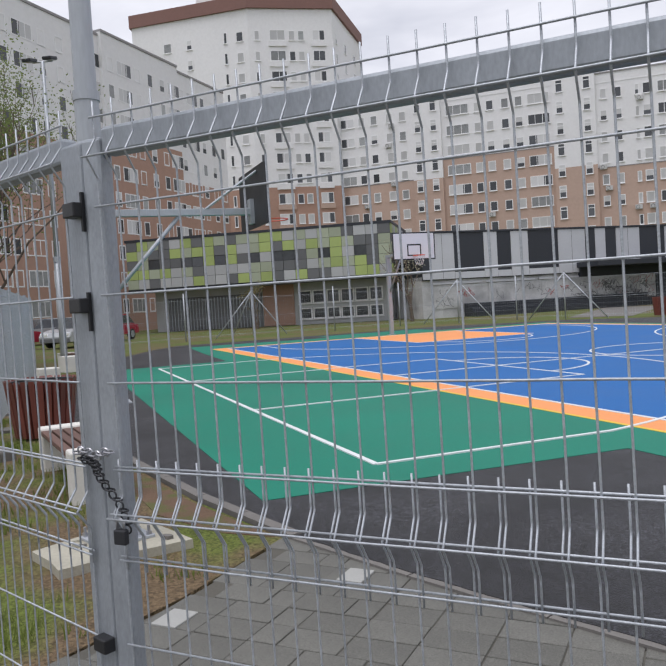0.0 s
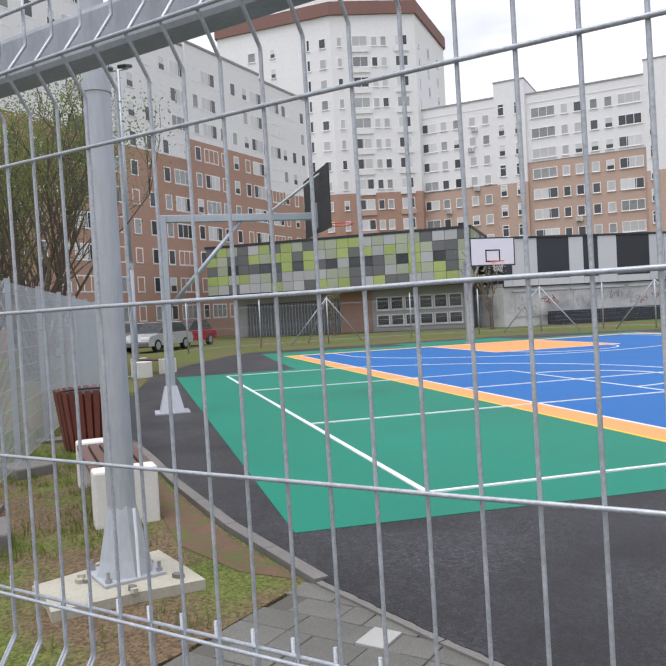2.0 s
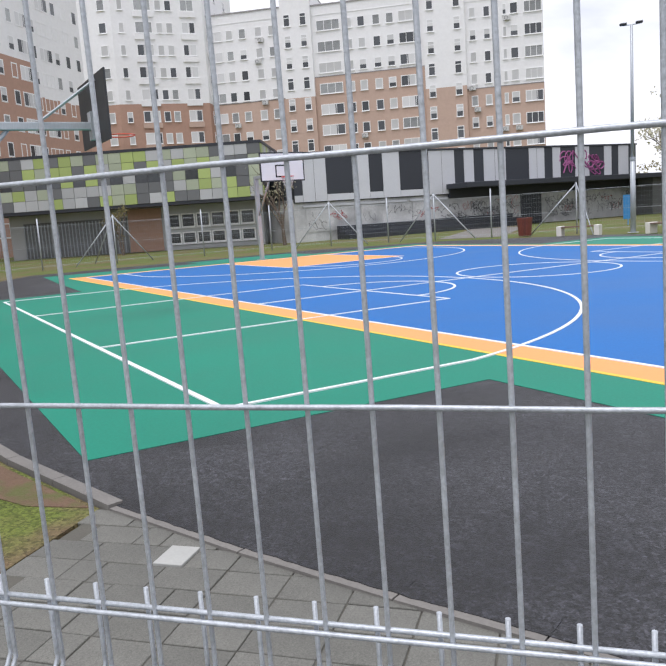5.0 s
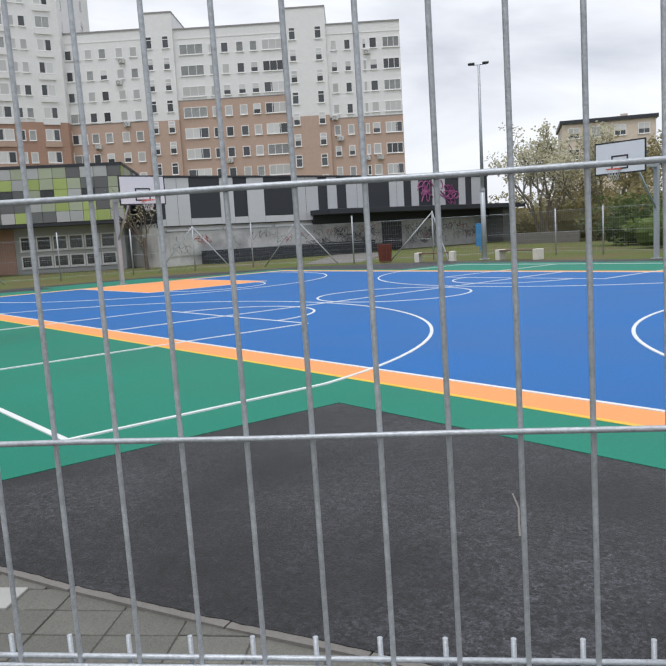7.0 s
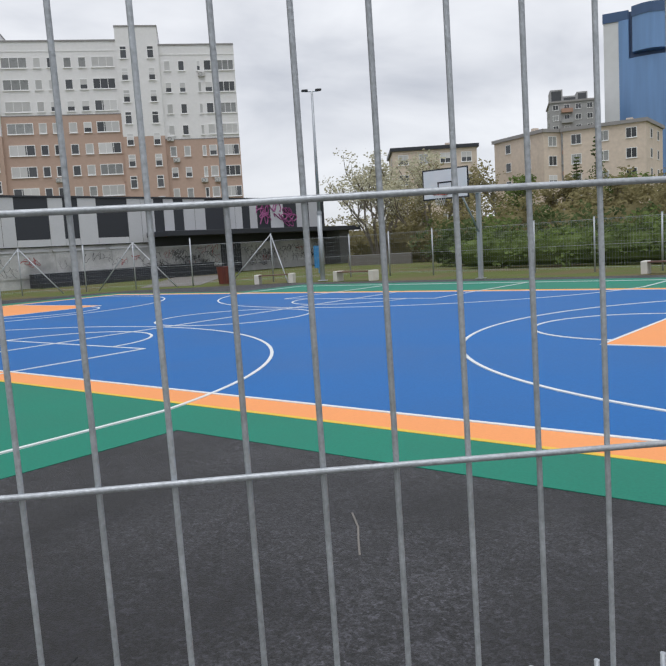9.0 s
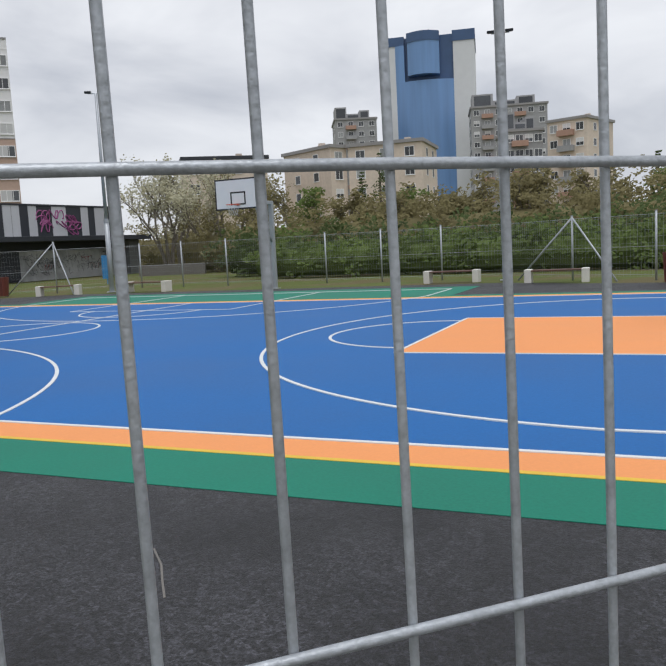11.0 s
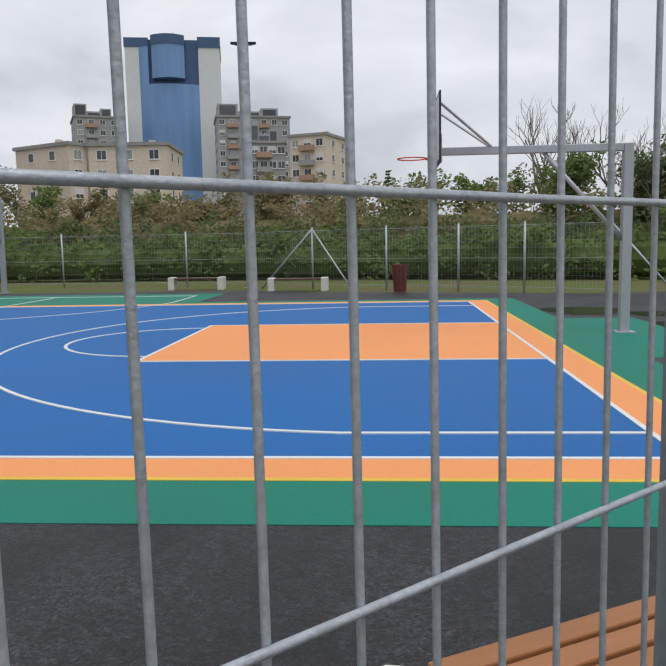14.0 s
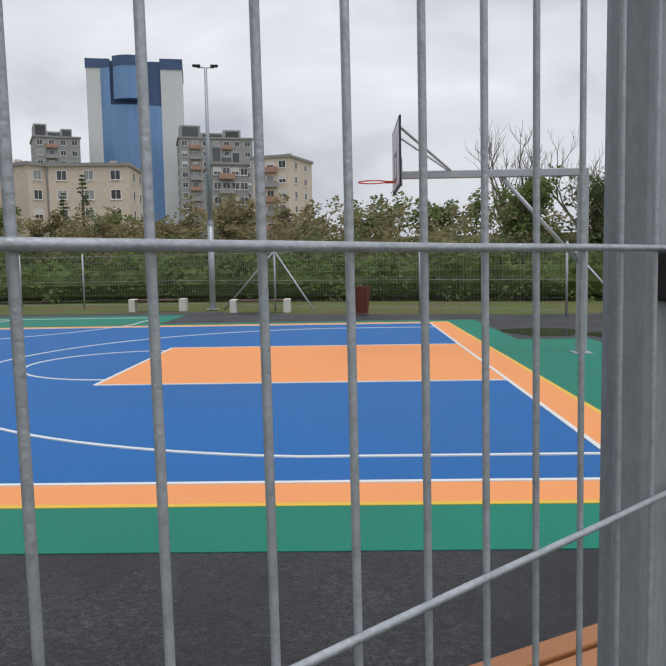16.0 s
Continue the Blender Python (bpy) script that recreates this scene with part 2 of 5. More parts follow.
M["leaf"] = mat("young_leaves_green", (0.15, 0.205, 0.06), 0.8, 0, 0.5, 0.35, 3.0, 0.0, 0.3)
M["leaf_dark"] = mat("hedge_leaves_dark", (0.10, 0.135, 0.05), 0.8, 0, 0.5, 0.35, 3.0, 0.0, 0.3)
M["leaf_olive"] = mat("budding_twigs_olive", (0.27, 0.24, 0.12), 0.85, 0, 0.4, 0.35, 3.0, 0.0, 0.3)
M["leaf_pale"] = mat("spring_leaves_pale", (0.52, 0.50, 0.37), 0.85, 0, 0.35, 0.35, 3.0, 0.0, 0.3)
M["leaf_spring"] = mat("fresh_leaves_yellow_green", (0.20, 0.25, 0.085), 0.85, 0, 0.3, 0.35, 3.0, 0.0, 0.3)
M["twig"] = mat("bare_twigs", (0.22, 0.195, 0.165), 0.95, 0, 0.3, 1.0, 20.0, 0.0)
for key in ("leaf", "leaf_dark", "leaf_olive", "leaf_pale", "leaf_spring", "blade"):
    leafy(M[key])
M["car_silver"] = mat("car_paint_silver", (0.52, 0.54, 0.56), 0.25, 0.3, 0.04, 2.0, 30.0, 0.0)
M["car_red"] = mat("car_paint_red", (0.33, 0.025, 0.045), 0.25, 0, 0.05, 2.0, 30.0, 0.0)
M["tyre"] = mat("tyre_rubber", (0.015, 0.015, 0.015), 0.85, 0, 0.1, 20.0, 80.0, 0.1)
M["brass"] = mat("steel_bright", (0.4, 0.4, 0.42), 0.35, 0.8, 0.1, 20.0, 80.0, 0.05)
M["water"] = mat("puddle_water", (0.012, 0.013, 0.015), 0.06, 0, 0.05, 2.0, 10.0, 0.0, 0.6)


# ---- mesh helpers ----
class Geo:
    """Collects faces for one mesh."""

    def __init__(self):
        self.v, self.f = [], []

    def add(self, verts, faces):
        k = len(self.v)
        self.v += [tuple(p) for p in verts]
        self.f += [tuple(k + i for i in q) for q in faces]
        return self

    def box(self, x0, y0, z0, x1, y1, z1):
        return self.add([(x0, y0, z0), (x1, y0, z0), (x1, y1, z0), (x0, y1, z0), (x0, y0, z1), (x1, y0, z1), (x1, y1, z1), (x0, y1, z1)],
                        [(3, 2, 1, 0), (4, 5, 6, 7), (0, 1, 5, 4), (1, 2, 6, 5), (2, 3, 7, 6), (3, 0, 4, 7)])

    def bevel_box(self, x0, y0, z0, x1, y1, z1, b):
        bm = bmesh.new()
        r = bmesh.ops.create_cube(bm, size=1.0)
        for q in bm.verts:
            q.co = Vector(((x0 + x1) / 2 + q.co.x * (x1 - x0), (y0 + y1) / 2 + q.co.y * (y1 - y0), (z0 + z1) / 2 + q.co.z * (z1 - z0)))
        bmesh.ops.bevel(bm, geom=list(bm.edges), offset=b, segments=2, affect="EDGES", profile=0.5)
        bm.verts.index_update()
        self.add([q.co[:] for q in bm.verts], [[q.index for q in fc.verts] for fc in bm.faces])
        bm.free()
        return self

    def tube(self, pts, rad, seg=8, cap=True, twist=0.0):
        """A round bar along points; rad is one radius or one for each point."""
        pts = [Vector(p) for p in pts]
        rad = rad if isinstance(rad, (list, tuple)) else [rad] * len(pts)
        k = len(self.v)
        side = None
        for i, p in enumerate(pts):
            a = pts[max(i - 1, 0)]
            b = pts[min(i + 1, len(pts) - 1)]
            d = (b - a).normalized()
            if side is None:
                ref = Vector((0, 0, 1)) if abs(d.z) < 0.9 else Vector((1, 0, 0))
                side = d.cross(ref).normalized()
            side = (side - d * side.dot(d)).normalized()
            up = d.cross(side)
            for j in range(seg):
                a2 = 2 * math.pi * j / seg + twist
                self.v.append(tuple(p + rad[i] * (math.cos(a2) * side + math.sin(a2) * up)))
        for i in range(len(pts) - 1):
            for j in range(seg):
                q = k + i * seg
                self.f.append((q + j, q + (j + 1) % seg, q + seg + (j + 1) % seg, q + seg + j))
        if cap:
            self.f.append(tuple(k + j for j in range(seg - 1, -1, -1)))
            self.f.append(tuple(k + (len(pts) - 1) * seg + j for j in range(seg)))
        return self

    def ring(self, c, axis, big, small, n=20, seg=6):
        """A torus round c."""
        axis = Vector(axis).normalized()
        a = axis.orthogonal().normalized()
        b = axis.cross(a)
        pts = [Vector(c) + big * (math.cos(2 * math.pi * i / n) * a + math.sin(2 * math.pi * i / n) * b) for i in range(n)]
        k = len(self.v)
        for i, p in enumerate(pts):
            out = (p - Vector(c)).normalized()
            for j in range(seg):
                t = 2 * math.pi * j / seg
                self.v.append(tuple(p + small * (math.cos(t) * out + math.sin(t) * axis)))
        for i in range(n):
            for j in range(seg):
                q, r = k + i * seg, k + ((i + 1) % n) * seg
                self.f.append((q + j, r + j, r + (j + 1) % seg, q + (j + 1) % seg))
        return self

    def prism(self, poly, z0, z1):
        n = len(poly)
        return self.add([(x, y, z0) for x, y in poly] + [(x, y, z1) for x, y in poly],
                        [tuple(range(n - 1, -1, -1)), tuple(range(n, 2 * n))] + [(i, (i + 1) % n, n + (i + 1) % n, n + i) for i in range(n)])

    def mesh(self, name, material, smooth=False):
        me = bpy.data.meshes.new(name)
        me.from_pydata(self.v, [], self.f)
        me.materials.append(material)
        if smooth:
            me.polygons.foreach_set("use_smooth", [len(q) <= 4 for q in self.f])
        me.update()
        return me


def part(name, geo, material, parent=None, label="", m=None, smooth=False):
    """One mesh object under a thing or part; geo is a Geo or a ready mesh to share."""
    me = geo.mesh(name, material, smooth) if isinstance(geo, Geo) else geo
    ob = new(name, me)
    ob.parent = parent
    if m is not None:
        ob.matrix_basis = m
    if label:
        ob["label"] = label
    return ob


def thing(name, label, category, m=None, group="", kind=""):
    ob = new(name)
    if m is not None:
        ob.matrix_basis = m
    return tagged(ob, label, category, group, kind)


def sheet(name, geo, material, label, category="", smooth=False):
    return tagged(part(name, geo, material, smooth=smooth), label, category, "", "structure")


def arc(cx, cy, r, a0, a1, n=48):
    return [(cx + r * math.cos(radians(a0 + (a1 - a0) * i / n)), cy + r * math.sin(radians(a0 + (a1 - a0) * i / n))) for i in range(n + 1)]


def stripe(geo, pts, w, z0, z1):
    """A painted line of width w along plan points."""
    n = len(pts)
    L, R = [], []
    for i in range(n):
        a, b = Vector(pts[max(i - 1, 0)]), Vector(pts[min(i + 1, n - 1)])
        d = (b - a).normalized()
        o = Vector((-d.y, d.x)) * w / 2
        L.append(Vector(pts[i]) + o)
        R.append(Vector(pts[i]) - o)
    v = [(p.x, p.y, z1) for p in L] + [(p.x, p.y, z1) for p in R] + [(p.x, p.y, z0) for p in L] + [(p.x, p.y, z0) for p in R]
    f = []
    for i in range(n - 1):
        f += [(n + i, n + i + 1, i + 1, i), (i, i + 1, 2 * n + i + 1, 2 * n + i), (n + i + 1, n + i, 3 * n + i, 3 * n + i + 1)]
    f += [(0, 2 * n, 3 * n, n), (n - 1, 2 * n - 1, 4 * n - 1, 3 * n - 1)]
    geo.add(v, f)


# ---- ground and court ----
XR, XL, YF = 0.64, -28.25, 13.92        # baselines and far sideline; the near sideline is y = 0
CX = -14.13                             # axis of the crosswise court
CY = YF / 2
LANES = ((1, XR, 6.72), (-1, XL, 7.25))  # side, baseline and lane axis of the two ends
KERB = [(-12.6, -6.05), (-10.1, -5.64), (-8.63, -5.44), (-6.9, -5.13), (-5.52, -4.78), (-4.55, -4.43), (-3.76, -4.11), (-3.2, -3.86), (0.5, -2.35), (5.0, -0.5), (9.0, 1.2)]
sheet("ground", Geo().box(-2500, -2500, -0.6, 2500, 2500, -0.03), M["grass_far"], "grass verge and open ground reaching the horizon", "ground")
sheet("lawn", Geo().prism([(-34, -30), (-4.35, -30), (-4.35, -6.35), (-4.9, -5.6), (-5.58, -4.86), (-6.9, -5.2), (-8.63, -5.5), (-10.1, -5.7), (-12.6, -6.1), (-34, -8.0)], -0.05, -0.008), M["grass"], "worn grass with bare soil patches beside the kerb", "lawn")
sheet("soil_bed", Geo().prism([(-5.62, -4.9), (-6.9, -5.24), (-8.63, -5.54), (-10.2, -5.76), (-9.2, -5.86), (-7.6, -5.62), (-6.6, -5.52), (-5.9, -5.2)], -0.02, -0.003), M["soil"], "strip of bare brown soil along the kerb", "soil")
asphalt = Geo().prism([(-12.6, -6.02), (-10.1, -5.6), (-8.63, -5.4), (-6.9, -5.09), (-5.5, -4.74), (-4.53, -4.39), (-3.74, -4.07), (-3.18, -3.82), (0.5, -2.31), (5.0, -0.46), (9.0, 1.24), (9.0, 16.9), (4.0, 16.6), (-3.5, 18.6), (-6.0, 20.0), (-24.0, 20.0), (-30.5, 16.8), (-33.4, 11.5), (-33.4, -1.0), (-31.6, -2.2), (-27.4, -4.0), (-22.6, -5.4), (-16.5, -6.0)], -0.10, 0.0)
sheet("asphalt", asphalt, M["asphalt"], "dark grey asphalt round the painted court", "asphalt")
green = Geo().prism([(-21.95, -4.73), (-6.52, -4.73), (-6.42, -1.29), (1.9, -1.26), (1.9, 4.6), (3.3, 4.6), (3.3, 9.7), (1.9, 9.7), (1.9, 15.0), (-6.5, 15.0), (-6.5, 18.6), (-21.95, 18.6), (-21.95, 15.0), (-29.9, 15.0), (-29.9, 9.7), (-32.2, 9.7), (-32.2, 4.9), (-30.6, 4.9), (-31.4, -0.9), (-26.5, -1.26), (-21.95, -1.5)], -0.02, 0.004)
sheet("court_surround", green, M["green"], "green painted court surround with rounded bays behind the hoops", "court")
B, Y = 0.45, 0.06
ring = Geo()
for x0, y0, x1, y1 in ((XL - B, -B, XR + B, 0.0), (XL - B, YF, XR + B, YF + B), (XL - B, 0.0, XL, YF), (XR, 0.0, XR + B, YF)):
    ring.box(x0, y0, 0.0, x1, y1, 0.008)
sheet("court_border", ring, M["orange"], "orange painted band round the blue court", "court")
edge = Geo()
for x0, y0, x1, y1 in ((XL - B - Y, -B - Y, XR + B + Y, -B), (XL - B - Y, YF + B, XR + B + Y, YF + B + Y), (XL - B - Y, -B, XL - B, YF + B), (XR + B, -B, XR + B + Y, YF + B)):
    edge.box(x0, y0, 0.0, x1, y1, 0.008)
sheet("court_edge_line", edge, M["yellow"], "thin yellow line outside the orange band", "line")
sheet("court_floor", Geo().box(XL, 0.0, -0.01, XR, YF, 0.0085), M["blue"], "blue painted basketball court floor", "court")
KL, KW = 5.36, 4.40
for sx, bx, cy in LANES:
    sheet("key_area", Geo().box(min(bx, bx - sx * KL), cy - KW / 2, 0.0, max(bx, bx - sx * KL), cy + KW / 2, 0.0125), M["orange"], "orange painted free-throw lane", "court")

court_lines = thing("court_lines", "white painted court lines", "line", kind="structure")


def mark(pts, w, z0, z1):
    g = Geo()
    stripe(g, pts, w, z0, z1)
    part("line_marking", g, M["line"], court_lines)


Z0, Z1, LW = 0.006, 0.0165, 0.049
for a, b in (((XL, 0), (XR, 0)), ((XL, YF), (XR, YF)), ((XL, 0), (XL, YF)), ((XR, 0), (XR, YF))):
    mark([a, b], LW, Z0, Z1)
for sx, bx, cy in LANES:
    hx = bx - sx * 1.74
    ki = bx - sx * KL
    for yy in (cy - KW / 2, cy + KW / 2):
        mark([(bx, yy), (ki, yy)], LW, Z0, Z1 + 0.001)
    mark([(ki, cy - KW / 2), (ki, cy + KW / 2)], LW, Z0, Z1)
    mark(arc(ki, cy, 1.75, 90, 270) if sx > 0 else arc(ki, cy, 1.75, -90, 90), LW, Z0, Z1 + 0.002)
    r3, h3 = 6.06, 6.02
    a3 = math.degrees(math.asin(h3 / r3))
    pts = [(bx, cy - h3)] + [(hx - sx * r3 * math.cos(radians(t)), cy + r3 * math.sin(radians(t))) for t in np.linspace(-a3, a3, 60)] + [(bx, cy + h3)]
    mark(pts, LW, Z0, Z1 + 0.003)
for sy, by in ((1, -3.49), (-1, YF + 3.6)):
    hw, kw, kd = 6.97, 2.63, 5.82
    mark([(CX - hw, by), (CX + hw, by)], 0.058, 0.0, Z1)
    r3, hy = 7.1, by + sy * 1.3
    a3 = math.degrees(math.asin(hw / r3))
    pts = [(CX - hw, by)] + [(CX + r3 * math.sin(radians(t)), hy + sy * r3 * math.cos(radians(t))) for t in np.linspace(-a3, a3, 60)] + [(CX + hw, by)]
    mark(pts, LW, 0.0, Z1 + 0.001)
    for sx in (-1, 1):
        mark([(CX + sx * kw, by), (CX + sx * kw, by + sy * kd)], LW, 0.0, Z1 + 0.002)
    mark([(CX - kw, by + sy * kd), (CX + kw, by + sy * kd)], LW, Z0, Z1)
    mark(arc(CX, by + sy * kd, 1.75, 0, 180) if sy > 0 else arc(CX, by + sy * kd, 1.75, 180, 360), LW, Z0, Z1 + 0.003)
mark([(CX, 0), (CX, YF)], LW, Z0, Z1 + 0.004)
mark(arc(CX, CY, 1.8, 0, 360), LW, Z0, Z1 + 0.002)
stripe_scratch = Geo()
stripe(stripe_scratch, [(-3.84, -2.2), (-3.68, -2.36), (-3.56, -2.52), (-3.45, -2.66)], 0.011, -0.002, 0.003)
sheet("scuff_mark", stripe_scratch, M["kerb"], "pale scuff scratched into the asphalt", "mark")
puddle = Geo()
for cx, cy, a, b in ((2.75, 11.2, 0.75, 1.1), (3.6, 7.6, 0.25, 1.6), (3.9, 10.4, 0.5, 0.6)):
    puddle.prism([(cx + a * (1 + 0.2 * math.sin(3 * t)) * math.cos(t), cy + b * (1 + 0.2 * math.cos(2 * t)) * math.sin(t)) for t in np.linspace(0, 2 * math.pi, 25)[:-1]], -0.01, 0.0055)
sheet("puddle", puddle, M["water"], "dark puddles standing on the asphalt", "puddle")

kerb = thing("kerb", "low grey concrete kerb between asphalt and grass", "kerb", kind="structure")
for a, b in zip(KERB[:-1], KERB[1:]):
    d = Vector(b) - Vector(a)
    k = max(1, round(d.length / 0.9))
    for i in range(k):
        p, q = Vector(a) + d * (i / k), Vector(a) + d * ((i + 1) / k)
        e = d.normalized()
        o = Vector((-e.y, e.x)) * 0.045
        q2 = q - e * 0.008
        part("kerb_stone", Geo().prism([(p - o)[:], (q2 - o)[:], (q2 + o)[:], (p + o)[:]], -0.2, 0.022 if a[0] < -5.6 else 0.006), M["kerb"], kerb)

lip = Geo()
rl = random.Random(3)
for a, b in zip(KERB[4:8], KERB[5:9]):
    d = Vector(b) - Vector(a)
    e = d.normalized()
    o = Vector((-e.y, e.x))
    k = int(d.length / 0.05)
    edge_pts = [Vector(a) + d * (i / k) - o * rl.uniform(-0.004, 0.008) for i in range(k + 1)]
    lip.prism([tuple(q) for q in edge_pts] + [tuple(Vector(b) + o * 0.12), tuple(Vector(a) + o * 0.12)], -0.05, 0.0095)
sheet("asphalt_edge", lip, M["asphalt"], "crumbling uneven edge of the asphalt over the kerb", "asphalt")

# ---- gate with wire mesh ----
TH = 0.81304
U, N = Vector((math.sin(TH), math.cos(TH), 0)), Vector((-math.cos(TH), math.sin(TH), 0))
ORG = N * -2.580 + U * -4.5105
PIT, ZE = 0.055, 1.547
GATE_M = Matrix(((U.x, N.x, 0, ORG.x), (U.y, N.y, 0, ORG.y), (0, 0, 1, 0), (0, 0, 0, 1)))
WR = 0.0023
LEAN = 0.0108


def fold(z, folds):
    """How far a wire stands out of the panel at height z."""
    for c in folds:
        if abs(z - c) < 0.045:
            return -0.032 * (1 - abs(z - c) / 0.045)
    return 0.0


def upright(z0, z1, folds, r=WR):
    zs = {z0, z1}
    for c in folds:
        for d in (-0.052, -0.045, -0.038, -0.008, 0.0, 0.008, 0.038, 0.045, 0.052):
            if z0 < c + d < z1:
                zs.add(c + d)
    return Geo().tube([(LEAN * (ZE - z), fold(z, folds), z) for z in sorted(zs)], r, 8)


def mesh_panel(gate, i0, i1, upper_shift=0.0, lower_shift=-0.2):
    up = upright(ZE - 0.632, ZE + 0.437, (ZE + 0.308, ZE - 0.505)).mesh("upright_wire", M["wire"], True)
    lo = upright(0.06, ZE - 0.377, (ZE - 0.505, 0.22)).mesh("upright_wire", M["wire"], True)
    for i in range(i0, i1 + 1):
        j = random.uniform(-0.0008, 0.0008)
        part("upright_wire", up, None, gate, m=pose(i * PIT + upper_shift + j, 0, 0))
        part("upright_wire", lo, None, gate, m=pose((i + lower_shift) * PIT + j, 0.006, 0))
    xa, xb = i0 * PIT - 0.012, i1 * PIT + 0.012
    for z in (0.40, 0.308, 0.2, 0.0, -0.2, -0.4, -0.505, -0.61):
        y = fold(ZE + z, (ZE + 0.308, ZE - 0.505)) - 2 * WR
        n = 14
        part("cross_wire", Geo().tube([(xa + (xb - xa) * k / n, y + random.uniform(-0.0006, 0.0006), ZE + z + random.uniform(-0.0007, 0.0007)) for k in range(n + 1)], 0.00255, 8), M["wire"], gate, smooth=True)
    for z in (-0.394, -0.497, -0.602, -0.81, -1.01, -1.21, -1.327, -1.42):
        y = fold(ZE + z, (ZE - 0.505, 0.22)) + 0.006 - 2 * WR
        part("cross_wire", Geo().tube([(xa, y, ZE + z), (xb, y, ZE + z)], 0.00255, 8), M["wire"], gate, smooth=True)


def square_tube(x0, x1, y0, y1, z0, z1):
    return Geo().bevel_box(x0, y0, z0, x1, y1, z1, 0.009)


gate = thing("gate_leaf", "galvanised wire mesh gate leaf in a square tube frame, chained shut", "gate", GATE_M, "gate leaves")
mesh_panel(gate, -29, 10)
part("left_stile", square_tube(-1.652, -1.594, 0.010, 0.052, 0.04, ZE + 0.36), M["galv"], gate)
part("right_stile", square_tube(0.515, 0.577, 0.008, 0.047, 0.04, ZE + 0.36), M["galv"], gate)
part("top_rail", square_tube(-1.594, 0.515, 0.012, 0.058, ZE + 0.318, ZE + 0.382), M["galv"], gate)
part("bottom_rail", square_tube(-1.594, 0.515, 0.014, 0.070, 0.05, 0.11), M["galv"], gate)
for z in (ZE - 0.022, ZE - 0.83):
    part("clip", Geo().bevel_box(0.514, -0.014, z - 0.021, 0.560, 0.008, z + 0.021, 0.003), M["black"], gate, "black plastic fixing clip")
for z in (ZE + 0.21, ZE - 0.02):
    part("hinge_pin", Geo().box(-1.658, 0.002, z - 0.06, -1.652, 0.012, z + 0.03), M["black"], gate, "black bolt head")
hinge = thing("gate_post", "square galvanised hinge post of the gate", "post", GATE_M)
part("post", square_tube(0.600, 0.700, 0.004, 0.104, 0.0, ZE + 0.50), M["galv"], hinge)
part("cap", Geo().bevel_box(0.597, 0.001, ZE + 0.50, 0.703, 0.107, ZE + 0.525, 0.005), M["black"], hinge, "black plastic cap")

LEFT_O = GATE_M @ Vector((-1.660, 0.0, 0))
LD = Vector((-0.89, -0.45, 0)).normalized()
LEFT_M = Matrix(((-LD.x, LD.y * -1 * -1, 0, LEFT_O.x), (-LD.y, -LD.x, 0, LEFT_O.y), (0, 0, 1, 0), (0, 0, 0, 1)))
left_gate = thing("gate_leaf", "galvanised wire mesh gate leaf standing slightly ajar", "gate", LEFT_M, "gate leaves")
mesh_panel(left_gate, -24, -1)
part("right_stile", square_tube(-0.095, 0.0, 0.012, 0.056, 0.04, ZE + 0.36), M["galv"], left_gate)
part("top_rail", square_tube(-1.4, -0.085, 0.012, 0.058, ZE + 0.318, ZE + 0.382), M["galv"], left_gate)
part("left_stile", square_tube(-1.49, -1.4, 0.012, 0.056, 0.04, ZE + 0.36), M["galv"], left_gate)
part("bottom_rail", square_tube(-1.4, -0.085, 0.014, 0.070, 0.05, 0.11), M["galv"], left_gate)
for z in (ZE + 0.2, ZE - 0.02, ZE - 0.82):
    part("clip", Geo().bevel_box(-0.045, -0.018, z - 0.017, 0.005, 0.012, z + 0.017, 0.003), M["black"], left_gate, "black plastic fixing clip")

chain = thing("chain", "rusty dark steel chain round the gate stiles", "chain", GATE_M)
for k in range(22):
    t = k / 21
    x = -1.69 + 0.12 * t + 0.01 * math.sin(9 * t)
    z = ZE - 0.375 - 0.155 * t * t
    ax = (0, 1, 0.15) if k % 2 else (0.2, 0.1, 1)
    part("chain_link", Geo().ring((x, -0.014 - 0.004 * (k % 2), z), ax, 0.0105, 0.0023, 12, 5), M["darkmetal"], chain)
for k in range(9):
    part("chain_link", Geo().ring((-1.70 + 0.012 * k, -0.018, ZE - 0.36 + 0.005 * math.sin(k)), (0, 1, 0.2) if k % 2 else (0.2, 0, 1), 0.0105, 0.0023, 12, 5), M["brass"], chain)
lock = thing("padlock", "dark padlock hanging from the chain", "padlock", GATE_M)
part("body", Geo().bevel_box(-1.590, -0.040, ZE - 0.562, -1.556, -0.024, ZE - 0.527, 0.004), M["darkmetal"], lock)
part("shackle", Geo().tube([(-1.583, -0.032, ZE - 0.528), (-1.583, -0.032, ZE - 0.512), (-1.573, -0.032, ZE - 0.502), (-1.563, -0.032, ZE - 0.512), (-1.563, -0.032, ZE - 0.528)], 0.003, 8), M["brass"], lock, smooth=True)


